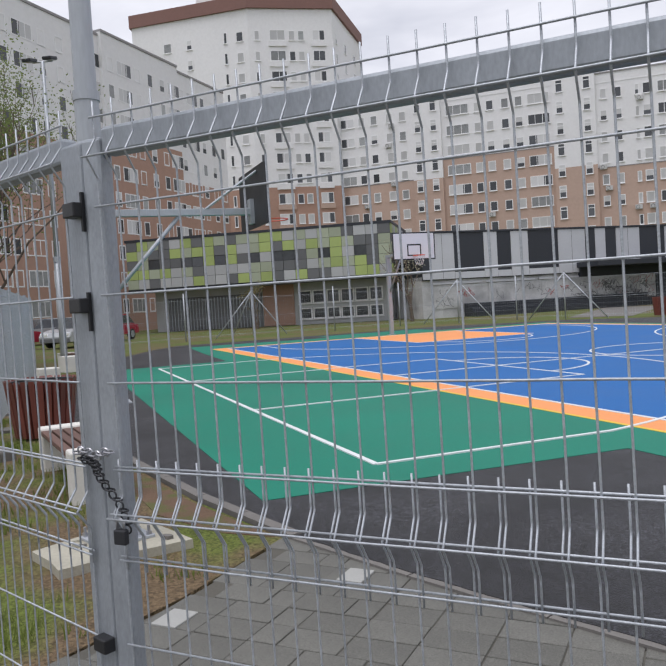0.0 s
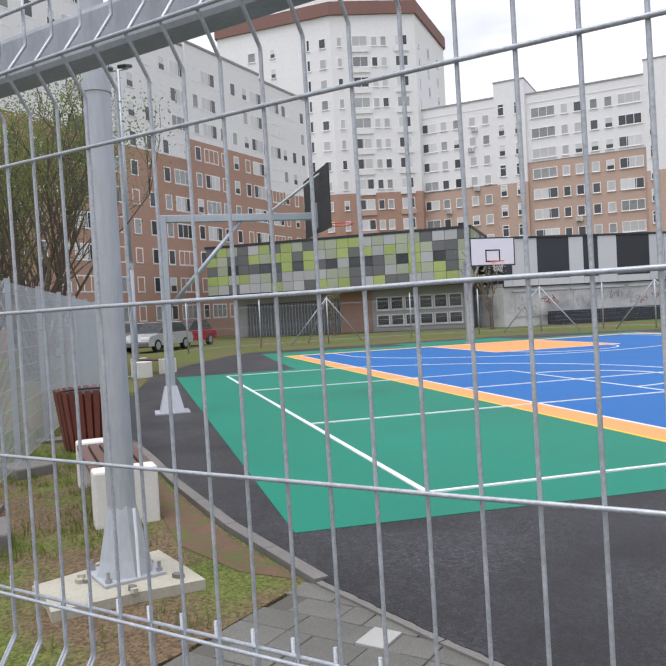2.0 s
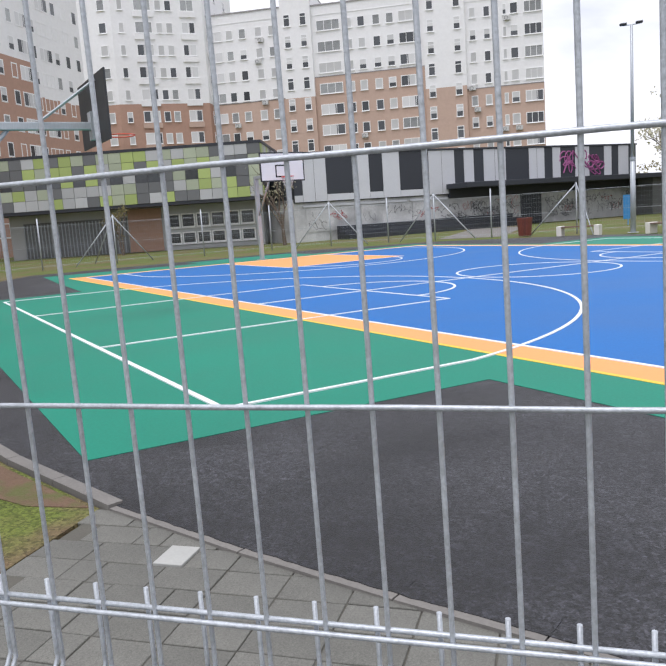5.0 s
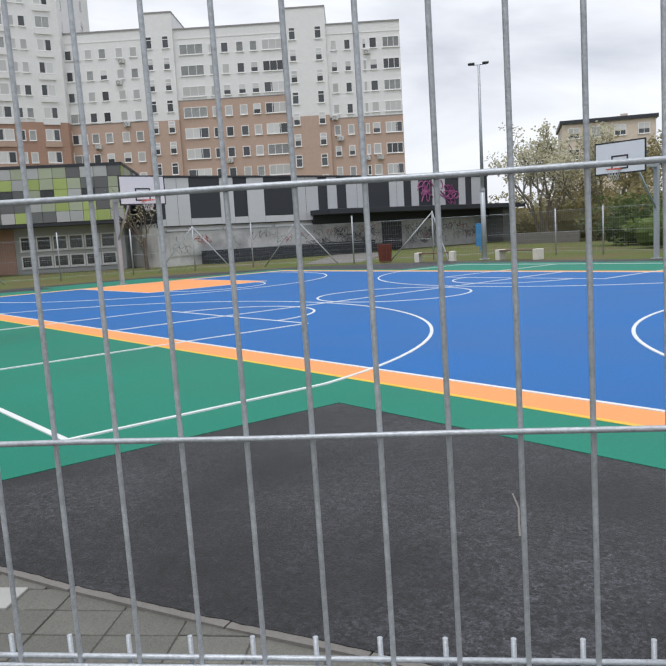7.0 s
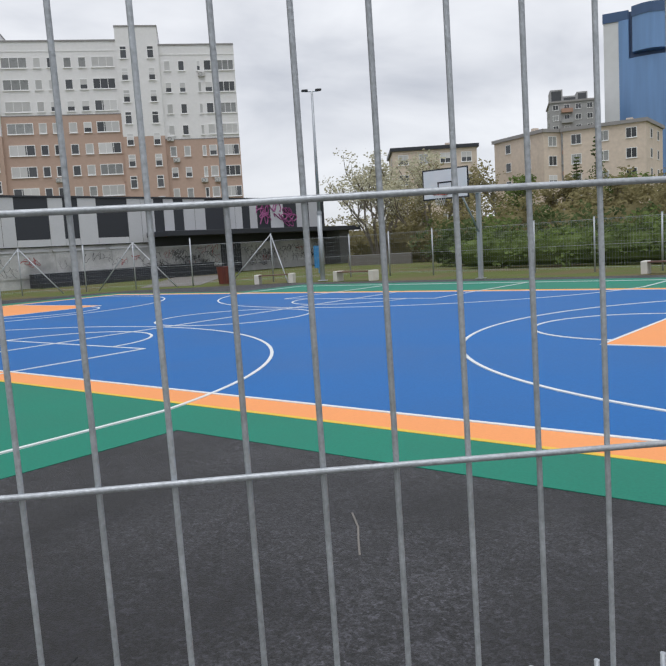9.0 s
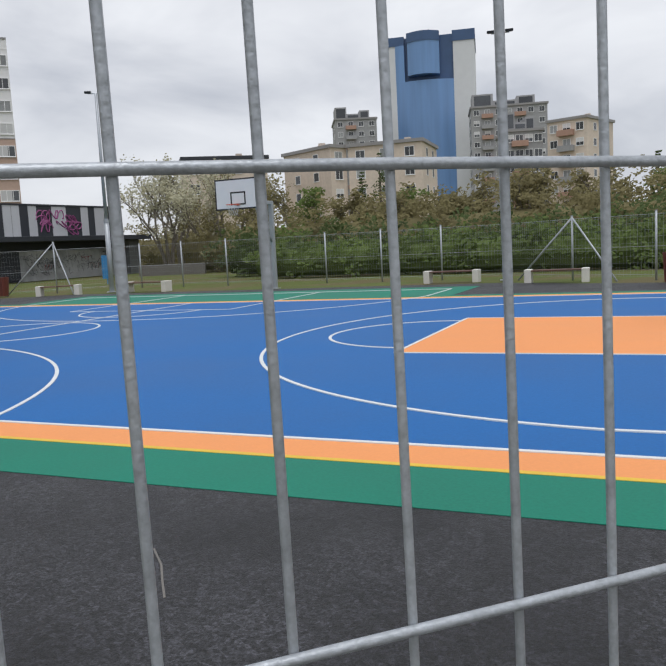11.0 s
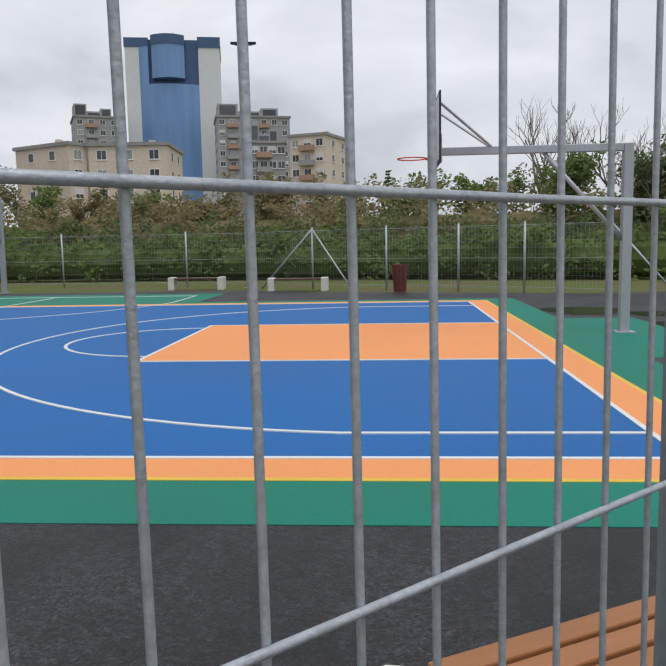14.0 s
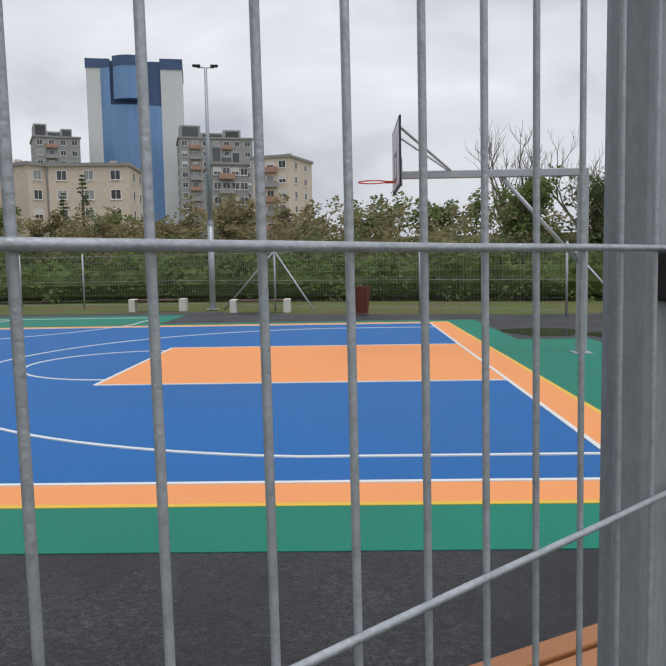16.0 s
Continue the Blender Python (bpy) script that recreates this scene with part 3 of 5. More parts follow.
# ---- side fence of close wire mesh ----
def side_fence(x0, y0, x1, y1, n, z1, label):
    f = thing("mesh_fence", label, "fence")
    a, b = Vector((x0, y0, 0)), Vector((x1, y1, 0))
    wires = Geo()
    cnt = int((b - a).length / 0.055)
    for i in range(cnt):
        p = a + (b - a) * (i / cnt)
        wires.tube([(p.x, p.y, 0.08), (p.x, p.y, z1)], 0.003, 4)
    for z in np.arange(0.1, z1, 0.2):
        wires.tube([(x0, y0, z), (x1, y1, z)], 0.003, 4)
    tagged(part("wire_mesh", wires, M["wire"], f), kind="stuff")
    for i in range(n + 1):
        p = a + (b - a) * (i / n)
        part("post", Geo().box(p.x - 0.03, p.y - 0.07, 0.0, p.x + 0.03, p.y - 0.01, z1 + 0.05), M["galv"], f)
        part("footing", Geo().box(p.x - 0.17, p.y - 0.17, -0.1, p.x + 0.17, p.y + 0.17, 0.03), M["kerb"], f, "rough concrete footing")
    return f


side_fence(-22.0, -6.48, -6.2, -7.15, 8, 2.02, "galvanised mesh fence running beside the grass")


# ---- basketball hoops ----
def hoop(x, y, turn, label, reach=2.37, arm=3.2, flare=False, drop=0.0):
    """Local frame: the post stands at the origin, the arm reaches along +y."""
    h = thing("basketball_hoop", label, "basketball hoop", pose(x, y, 0, 0, 0, turn), "basketball hoops")
    part("post", square_tube(-0.075, 0.075, -0.075, 0.075, 0.0, arm + 0.06), M["pole"], h)
    if flare:
        part("base_flare", Geo().add([(-0.25, -0.2, 0.02), (0.25, -0.2, 0.02), (0.25, 0.2, 0.02), (-0.25, 0.2, 0.02), (-0.1, -0.1, 0.44), (0.1, -0.1, 0.44), (0.1, 0.1, 0.44), (-0.1, 0.1, 0.44)], [(3, 2, 1, 0), (4, 5, 6, 7), (0, 1, 5, 4), (1, 2, 6, 5), (2, 3, 7, 6), (3, 0, 4, 7)]), M["pole"], h)
    w = 0.28 if flare else 0.15
    part("base_plate", Geo().box(-w, -w, 0.0, w, w, 0.02), M["pole"], h)
    part("arm", square_tube(-0.06, 0.06, 0.075, reach - 0.05, arm - 0.06, arm + 0.06), M["pole"], h)
    part("brace", Geo().tube([(0, 0.06, arm - 1.45), (0, 1.32, arm - 0.05)], 0.035, 8), M["pole"], h, smooth=True)
    for sx in (-0.25, 0.25):
        part("board_strut", Geo().tube([(sx * 0.2, reach - 0.85, arm + 0.06), (sx * 1.6, reach - 0.01, 3.86 - drop)], 0.022, 6), M["pole"], h)
    board = part("backboard", Geo().bevel_box(-0.9, reach, 2.90 - drop, 0.9, reach + 0.03, 3.95 - drop, 0.004), M["board_back"], h, "white backboard with a dark back")
    part("board_face", Geo().box(-0.85, reach + 0.0305, 2.95 - drop, 0.85, reach + 0.034, 3.90 - drop), M["board_white"], board)
    tgt = Geo()
    for a in ((-0.295, 3.05, 0.295, 3.10), (-0.295, 3.45, 0.295, 3.50), (-0.295, 3.10, -0.245, 3.45), (0.245, 3.10, 0.295, 3.45)):
        tgt.box(a[0], reach + 0.0345, a[1] - drop, a[2], reach + 0.0375, a[3] - drop)
    part("target_square", tgt, M["black"], board, "black painted target rectangle")
    part("board_bracket", Geo().box(-0.1, reach - 0.07, 2.98 - drop, 0.1, reach, 3.42 - drop), M["pole"], h)
    rim = part("rim", Geo().ring((0, reach + 0.41, 3.05 - drop), (0, 0, 1), 0.228, 0.011, 24, 6).box(-0.06, reach + 0.038, 3.03 - drop, 0.06, reach + 0.19, 3.06 - drop), M["rim"], h, "orange-red steel rim", smooth=False)
    return h, rim


def net(h, rim):
    g = Geo()
    for k in range(12):
        a0, a1 = 2 * math.pi * k / 12, 2 * math.pi * (k + 1) / 12
        for s in (-1, 1):
            pts = []
            for j in range(4):
                r, z = 0.225 - 0.035 * j, 3.045 - 0.12 * j
                a = a0 + s * j * math.pi / 12
                pts.append((r * math.cos(a), 2.78 + r * math.sin(a), z))
            g.tube(pts, 0.004, 4)
    part("net", g, M["net"], rim, "white cord net")


h1, r1 = hoop(-14.25, -5.2, 0, "galvanised basketball hoop, its dark backboard facing the blue court", 2.64, 3.2, True)
h2, r2 = hoop(-29.30, 7.10, -90, "galvanised basketball hoop with a white board and red-marked post")
h3, r3_ = hoop(-14.60, 20.30, 180, "galvanised basketball hoop with a white board on the green strip")
h4, r4 = hoop(2.43, 7.36, 90, "galvanised basketball hoop with a diagonal brace over the orange lane", 3.0, 2.95, False, 0.2)
for hh, rr in ((h2, r2), (h3, r3_)):
    net(hh, rr)
for k in range(7):
    part("post_marking", Geo().box(-0.078 + 0.02 * (k % 2), -0.0775, 0.55 + 0.16 * k, 0.06 + 0.01 * (k % 2), -0.0755, 0.64 + 0.16 * k), M["graffiti_red"], h2)


# ---- poles and lamps ----
def lamp_pole(x, y, h, r0, label, turn=0.0, heads=2):
    p = thing("floodlight_pole", label, "floodlight", pose(x, y, 0, 0, 0, turn), "floodlight poles")
    part("lower_shaft", Geo().tube([(0, 0, 0.02), (0, 0, 0.36 * h)], [r0, r0 * 0.94], 16), M["pole"], p, smooth=True)
    part("upper_shaft", Geo().tube([(0, 0, 0.36 * h), (0, 0, h)], [r0 * 0.72, r0 * 0.45], 16), M["pole"], p, smooth=True)
    part("collar", Geo().tube([(0, 0, 0.355 * h), (0, 0, 0.372 * h)], r0 * 1.04, 16), M["pole"], p)
    part("base_plate", Geo().box(-1.9 * r0, -1.9 * r0, 0.0, 1.9 * r0, 1.9 * r0, 0.02), M["pole"], p)
    part("cross_arm", Geo().tube([(-0.3, 0, h), (0.3, 0, h)], 0.025, 6), M["pole"], p)
    for sx in ((-1, 1) if heads == 2 else (1,)):
        hd = part("lamp_head", Geo().bevel_box(-0.13, -0.26, -0.04, 0.13, 0.14, 0.05, 0.02), M["darkmetal"], p, "dark flat floodlight head", pose(sx * 0.3, -0.1, h + 0.03, 14, 0, 0))
        part("lens", Geo().box(-0.1, -0.22, -0.052, 0.1, 0.1, -0.0405), M["curtain"], hd)
    return p


lamp_pole(-22.93, 21.2, 8.3, 0.11, "slim grey floodlight pole behind the far court edge", 35)
lamp_pole(-6.2, 21.5, 8.3, 0.11, "slim grey floodlight pole in front of the hedge", 8)
lamp_pole(-23.6, -5.75, 8.6, 0.10, "slim grey floodlight pole beside the parking area", 60)

mast = thing("floodlight_mast", "thick galvanised mast bolted to a concrete footing", "mast", pose(-5.97, -5.86, 0, 0, 0, 20))
part("lower_shaft", Geo().tube([(0, 0, 0.05 + 0.19 * k) for k in range(16)], [0.083 - 0.0004 * k for k in range(16)], 24, cap=False), M["pole"], mast, smooth=True)
part("collar", Geo().tube([(0, 0, 2.86), (0, 0, 2.92)], 0.084, 24), M["pole"], mast)
part("upper_shaft", Geo().tube([(0, 0, 2.92 + 0.4 * k) for k in range(15)], [0.07 - 0.0014 * k for k in range(15)], 20, cap=False), M["pole"], mast, smooth=True)
part("base_plate", Geo().bevel_box(-0.18, -0.18, 0.05, 0.18, 0.18, 0.07, 0.004), M["pole"], mast)
for k in range(4):
    a = k * 90
    part("anchor_bolt", Geo().tube([(0.15, 0.15, 0.04), (0.15, 0.15, 0.13)], 0.011, 6).tube([(0.15, 0.15, 0.07), (0.15, 0.15, 0.092)], 0.02, 6), M["brass"], mast, m=pose(0, 0, 0, 0, 0, a))
part("base_flare", Geo().tube([(0, 0, 0.07), (0, 0, 0.16), (0, 0, 0.47)], [0.168, 0.146, 0.084], 8, cap=False), M["pole"], mast)
part("cable_duct", Geo().tube([(0.17, 0.02, 0.05), (0.165, 0.02, 0.3), (0.15, 0.02, 0.46)], 0.009, 8), M["board_white"], mast, "white cable conduit")
part("lamp_bar", Geo().tube([(-0.6, 0, 8.6), (0.6, 0, 8.6)], 0.03, 6), M["pole"], mast)
footing = sheet("mast_footing", Geo().prism([(-5.97, -6.38), (-6.2, -6.0), (-6.37, -5.66), (-5.98, -5.52), (-5.68, -5.42), (-5.62, -5.8), (-5.5, -6.23), (-5.72, -6.28)], -0.2, 0.05), M["slab"], "rough pale concrete slab under the mast", "footing")


rs = random.Random(9)
for k in range(11):
    a = rs.uniform(0, 6.28)
    d, r = rs.uniform(0.2, 0.34), rs.uniform(0.014, 0.034)
    stone = Geo().prism([(r * rs.uniform(0.7, 1.3) * math.cos(t), 0.7 * r * rs.uniform(0.7, 1.3) * math.sin(t)) for t in np.linspace(0, 2 * math.pi, 8)[:-1]], 0.0, 0.8 * r)
    tagged(part("rubble", stone, M["slab"] if k % 2 else M["kerb"], m=pose(-5.93 + d * math.cos(a), -5.86 + d * math.sin(a), 0.049, rs.uniform(-8, 8), rs.uniform(-8, 8), rs.uniform(0, 360))), "small broken piece of concrete on the mast footing", "rubble", "rubble at the mast")

# ---- benches and bins ----
def block_bench(x, y, turn, label, wood, length=1.7, full=True):
    b = thing("bench", label, "bench", pose(x, y, 0, 0, 0, turn), "block benches")
    for sx in (-1, 1):
        part("end_block", Geo().bevel_box(sx * length / 2 - 0.11, -0.24, -0.03, sx * length / 2 + 0.11, 0.24, 0.42, 0.02), M["bench_white"], b, "white concrete end block")
    for k in range(5):
        yy = -0.2 + 0.1 * k
        part("slat", Geo().bevel_box(-length / 2 + 0.11, yy - 0.038, 0.355, length / 2 - 0.11, yy + 0.038, 0.40, 0.006), wood, b)
    return b


block_bench(-8.2, -5.98, 8, "bench of dark brown slats between white concrete blocks on the grass", M["wood_dark"], 1.6)
block_bench(-8.05, 21.2, 0, "low bench with pale blocks at the far court edge", M["wood_dark"], 1.75)
block_bench(-4.3, 19.7, 0, "low bench with pale blocks below the fence corner", M["wood_dark"], 1.75)
block_bench(-24.7, 19.95, 25, "low bench with pale blocks on the far grass", M["wood_dark"], 1.6)
block_bench(-20.9, 20.95, 0, "low bench with pale blocks in front of the trees", M["wood_dark"], 1.9)
block_bench(-24.9, -5.25, 30, "low bench with pale blocks near the parked cars", M["wood_dark"], 1.6)

near_bench = thing("bench", "bench with varnished orange-brown slats and white round-cornered ends", "bench", pose(-0.45, -3.22, 0, 0, 0, 29.5))
for sx in (-1, 1):
    part("end_block", Geo().bevel_box(sx * 0.955 - 0.095, -0.32, 0.0, sx * 0.955 + 0.095, 0.34, 0.465, 0.07), M["bench_white"], near_bench, "white concrete end block")
for k in range(5):
    yy = -0.2 + 0.1 * k
    part("slat", Geo().bevel_box(-0.858, yy - 0.04, 0.43, 0.858, yy + 0.04, 0.475, 0.007), M["wood"], near_bench)


def slat_bin(x, y, h, r, label):
    b = thing("litter_bin", label, "litter bin", pose(x, y, 0, 0, 0, 11), "litter bins")
    part("liner", Geo().tube([(0, 0, 0.04), (0, 0, h - 0.05)], [r * 0.72, r * 0.9], 16), M["darkmetal"], b)
    me = Geo().add([(-0.078 * r, r * 0.72, 0.02), (0.078 * r, r * 0.72, 0.02), (0.06 * r, r * 0.80, 0.02), (-0.06 * r, r * 0.80, 0.02), (-0.1 * r, r * 0.93, h - 0.06), (0.1 * r, r * 0.93, h - 0.06), (0.08 * r, r * 1.02, h), (-0.08 * r, r * 1.02, h)],
                    [(0, 3, 2, 1), (4, 5, 6, 7), (0, 1, 5, 4), (1, 2, 6, 5), (2, 3, 7, 6), (3, 0, 4, 7)]).mesh("slat", M["bin"])
    for k in range(28):
        part("slat", me, None, b, m=pose(0, 0, 0, 0, 0, 360 * k / 28))
    part("top_ring", Geo().ring((0, 0, h - 0.04), (0, 0, 1), r * 0.93, 0.015, 20, 5), M["darkmetal"], b)
    return b


slat_bin(-11.3, -6.3, 0.74, 0.44, "litter bin of dark red-brown upright slats")
slat_bin(-28.1, 20.1, 0.85, 0.36, "red-brown slatted litter bin on the far grass")
slat_bin(-1.0, 18.0, 0.85, 0.24, "red-brown slatted litter bin at the court corner")
for (x, y, a, w, h) in ((-23.2, -5.6, 20, 0.5, 0.42), (-18.6, -6.2, 8, 0.45, 0.42), (-9.9, -6.9, 30, 0.5, 0.1), (-7.2, -6.9, 10, 0.55, 0.12)):
    tagged(part("concrete_block", Geo().bevel_box(-w / 2, -0.22, -0.03, w / 2, 0.22, h, 0.02), M["bench_white"] if h > 0.3 else M["kerb"], m=pose(x, y, 0, 0, 0, a)), "pale concrete block lying on the grass", "concrete block", "concrete blocks")


# ---- perimeter fence posts with struts ----
def fence_post(x, y, h, struts=(), label="grey steel fence post"):
    p = thing("fence_post", label, "fence post", pose(x, y, 0), "perimeter fence posts")
    part("post", Geo().tube([(0, 0, -0.05), (0, 0, h)], 0.035, 8), M["pole"], p, smooth=True)
    part("cap", Geo().tube([(0, 0, h), (0, 0, h + 0.02)], 0.04, 8), M["pole"], p)
    for dx, dy in struts:
        part("strut", Geo().tube([(0, 0, h - 0.05), (dx, dy, -0.03)], 0.03, 6), M["pole"], p, smooth=True)


FENCE = [(4.6, 15.9), (2.6, 17.3), (0.8, 18.4), (-1.4, 19.5), (-3.9, 20.6)] + [(-3.9 - 2.5 * k, 22.6 + 0.25 * k) for k in range(1, 9)] + [(-26.5, 21.8), (-29.6, 19.4), (-32.2, 18.0), (-34.6, 16.8), (-36.6, 14.5), (-37.6, 11.5), (-38.2, 8.0), (-38.6, 3.7), (-38.2, 0.2), (-36.8, -3.4)]
STRUT = {4: ((-1.9, 0.9), (1.4, -1.1)), 13: ((-1.6, -1.4), (2.0, -1.2)), 15: ((-1.8, -0.9), (1.9, 1.0)), 17: ((-1.2, -1.5), (1.7, 1.2)), 20: ((-0.4, 1.9), (-0.2, -1.9), (-2.0, -0.6)), 0: ((1.5, -1.0),)}
for k, (x, y) in enumerate(FENCE):
    fence_post(x, y, 2.05 if k < 13 else 2.3, STRUT.get(k, ()))
line_wire = thing("fence_wire", "thin tension wires strung between the perimeter posts", "wire", kind="stuff")
for z in (0.15, 1.0, 1.95):
    part("wire_strand", Geo().tube([(x, y, z) for x, y in FENCE], 0.006, 4), M["galv"], line_wire)

mesh_far = Geo()
for (xa, ya), (xb, yb) in zip(FENCE[:-1], FENCE[1:]):
    n = int(math.hypot(xb - xa, yb - ya) / 0.11)
    for k in range(n):
        x, y = xa + (xb - xa) * k / n, ya + (yb - ya) * k / n
        mesh_far.tube([(x, y, 0.08), (x, y, 1.98)], 0.0022, 3, cap=False)
    for z in np.arange(0.1, 2.0, 0.2):
        mesh_far.tube([(xa, ya, z), (xb, yb, z)], 0.0022, 3, cap=False)
part("wire_mesh", mesh_far, M["wire"], line_wire)

# ---- tufts on the worn lawn ----
rt = random.Random(17)
blades = Geo()
for _ in range(3600):
    x, y = rt.uniform(-14.0, -4.6), rt.uniform(-10.5, -5.3)
    if y > -5.40 - 0.14 * (-4.6 - x) or (x > -5.15 and y > -6.1) or (-6.4 < x < -5.45 and -6.4 < y < -5.4):
        continue
    if math.sin(2.1 * x + 1.3 * y) + math.sin(3.3 * y - 1.1 * x) + rt.uniform(-0.7, 0.7) < -0.1:
        continue
    for _ in range(9):
        px, py, a, h = x + rt.uniform(-0.06, 0.06), y + rt.uniform(-0.06, 0.06), rt.uniform(0, 6.28), rt.uniform(0.03, 0.09)
        w = 0.005
        lx, ly = 0.5 * h * math.cos(a), 0.5 * h * math.sin(a)
        blades.add([(px - w * math.sin(a), py + w * math.cos(a), -0.012), (px + w * math.sin(a), py - w * math.cos(a), -0.012), (px + lx, py + ly, h)], [(0, 1, 2)])
tagged(part("grass_tufts", blades, M["blade"]), "short uneven tufts of grass on the worn lawn", "grass", "", "stuff")


# ---- buildings ----
def along(p0, p1):
    """Local frame of a facade: x from p0 to p1, y into the building."""
    d = (Vector(p1) - Vector(p0)).normalized()
    return Matrix(((d.x, -d.y, 0, p0[0]), (d.y, d.x, 0, p0[1]), (0, 0, 1, 0), (0, 0, 0, 1))), (Vector(p1) - Vector(p0)).length


WIN = {}


def window_meshes(w, h, panes, fill):
    """Shared meshes: frame with mullions, pane, sill."""
    key = (round(w, 2), round(h, 2), panes, fill)
    if key not in WIN:
        t = 0.085
        ring = []
        for yy in (-0.06, 0.02):
            ring += [(-w / 2, yy, 0), (w / 2, yy, 0), (w / 2, yy, h), (-w / 2, yy, h), (-w / 2 + t, yy, t), (w / 2 - t, yy, t), (w / 2 - t, yy, h - t), (-w / 2 + t, yy, h - t)]
        faces = []
        for i in range(4):
            j = (i + 1) % 4
            faces += [(i, j, 4 + j, 4 + i), (8 + j, 8 + i, 12 + i, 12 + j), (j, i, 8 + i, 8 + j), (4 + i, 4 + j, 12 + j, 12 + i)]
        g = Geo().add(ring, faces)
        p = Geo()
        if fill == "shutter":
            n = 9
            for k in range(n):
                z0, z1 = t + (h - 2 * t) * k / n, t + (h - 2 * t) * (k + 1) / n
                p.add([(-w / 2 + t, -0.03, z0), (w / 2 - t, -0.03, z0), (w / 2 - t, -0.048, z1), (-w / 2 + t, -0.048, z1)], [(0, 1, 2, 3)])
        elif fill in ("split", "split_other"):
            a, c = (-w / 2 + t, w / 2 - t) if fill == "split" else (w / 2 - t, -w / 2 + t)
            m0 = a + 0.62 * (c - a)
            p.box(min(m0, c), -0.03, t, max(m0, c), 0.01, h - t)
        elif fill == "half":
            p.box(-w / 2 + t, -0.04, t, w / 2 - t, 0.01, h * 0.45)
        else:
            p.box(-w / 2 + t, -0.03, t, w / 2 - t, 0.01, h - t)
        blind = Geo().box(-w / 2 + t, -0.045, h * 0.45, w / 2 - t, 0.01, h - t) if fill == "half" else None
        if fill in ("split", "split_other"):
            blind = Geo().box(min(a, m0), -0.05, t, max(a, m0), 0.01, h - t)
        WIN[key] = (g.mesh("window", M["frame"]), p.mesh("pane", M[{"half": "glass", "split": "glass", "split_other": "glass"}.get(fill, fill)]), Geo().box(-w / 2 - 0.05, -0.12, -0.05, w / 2 + 0.05, 0.0, -0.005).mesh("sill", M["frame"]), blind.mesh("blind", M["shutter"]) if blind else None, Geo().box(-0.03, -0.055, t, 0.03, 0.02, h - t).mesh("mullion", M["frame"]))
    return WIN[key]


def window(house, x, y, z, w, h, panes=1, fill="glass", turn=0.0):
    fr, pn, si, bl, mu = window_meshes(w, h, panes, fill)
    ob = part("window", fr, None, house, m=pose(x, y, z, 0, 0, turn))
    part("pane", pn, None, ob)
    part("sill", si, None, ob)
    if bl:
        part("blind", bl, None, ob)
    for k in range(1, panes):
        part("mullion", mu, None, ob, m=pose(-w / 2 + w * k / panes, 0, 0))
    return ob


def ac_unit(house, x, y, z):
    a = part("air_conditioner", Geo().bevel_box(x - 0.4, y - 0.32, z, x + 0.4, y - 0.02, z + 0.55, 0.03), M["ac"], house, "white outdoor air conditioner")
    part("fan_grille", Geo().ring((x - 0.1, y - 0.325, z + 0.28), (0, 1, 0), 0.2, 0.025, 14, 4), M["p_dark"], a)


ST = 2.8


def pick_fill(rnd, w):
    """Most shutters are down; wide openings are part shuttered."""
    if w > 1.6:
        return rnd.choices(("split", "split_other", "curtain", "shutter", "glass"), (28, 22, 22, 20, 8))[0]
    return rnd.choices(("shutter", "half", "glass", "curtain"), (42, 18, 24, 16))[0]


def rows_of_windows(house, y, floors, z0, pitch, cols, rnd, turn=0.0):
    """cols: (x, width, height, panes); z0 is the lowest sill."""
    for k in range(floors):
        z = z0 + pitch * k
        for x, w, h, panes in cols:
            window(house, x, y, z, w, h, panes, pick_fill(rnd, w), turn)
            if w < 1.5 and rnd.random() < 0.14:
                ac_unit(house, x + rnd.choice((-0.25, 0.3)), y, z - 0.72)


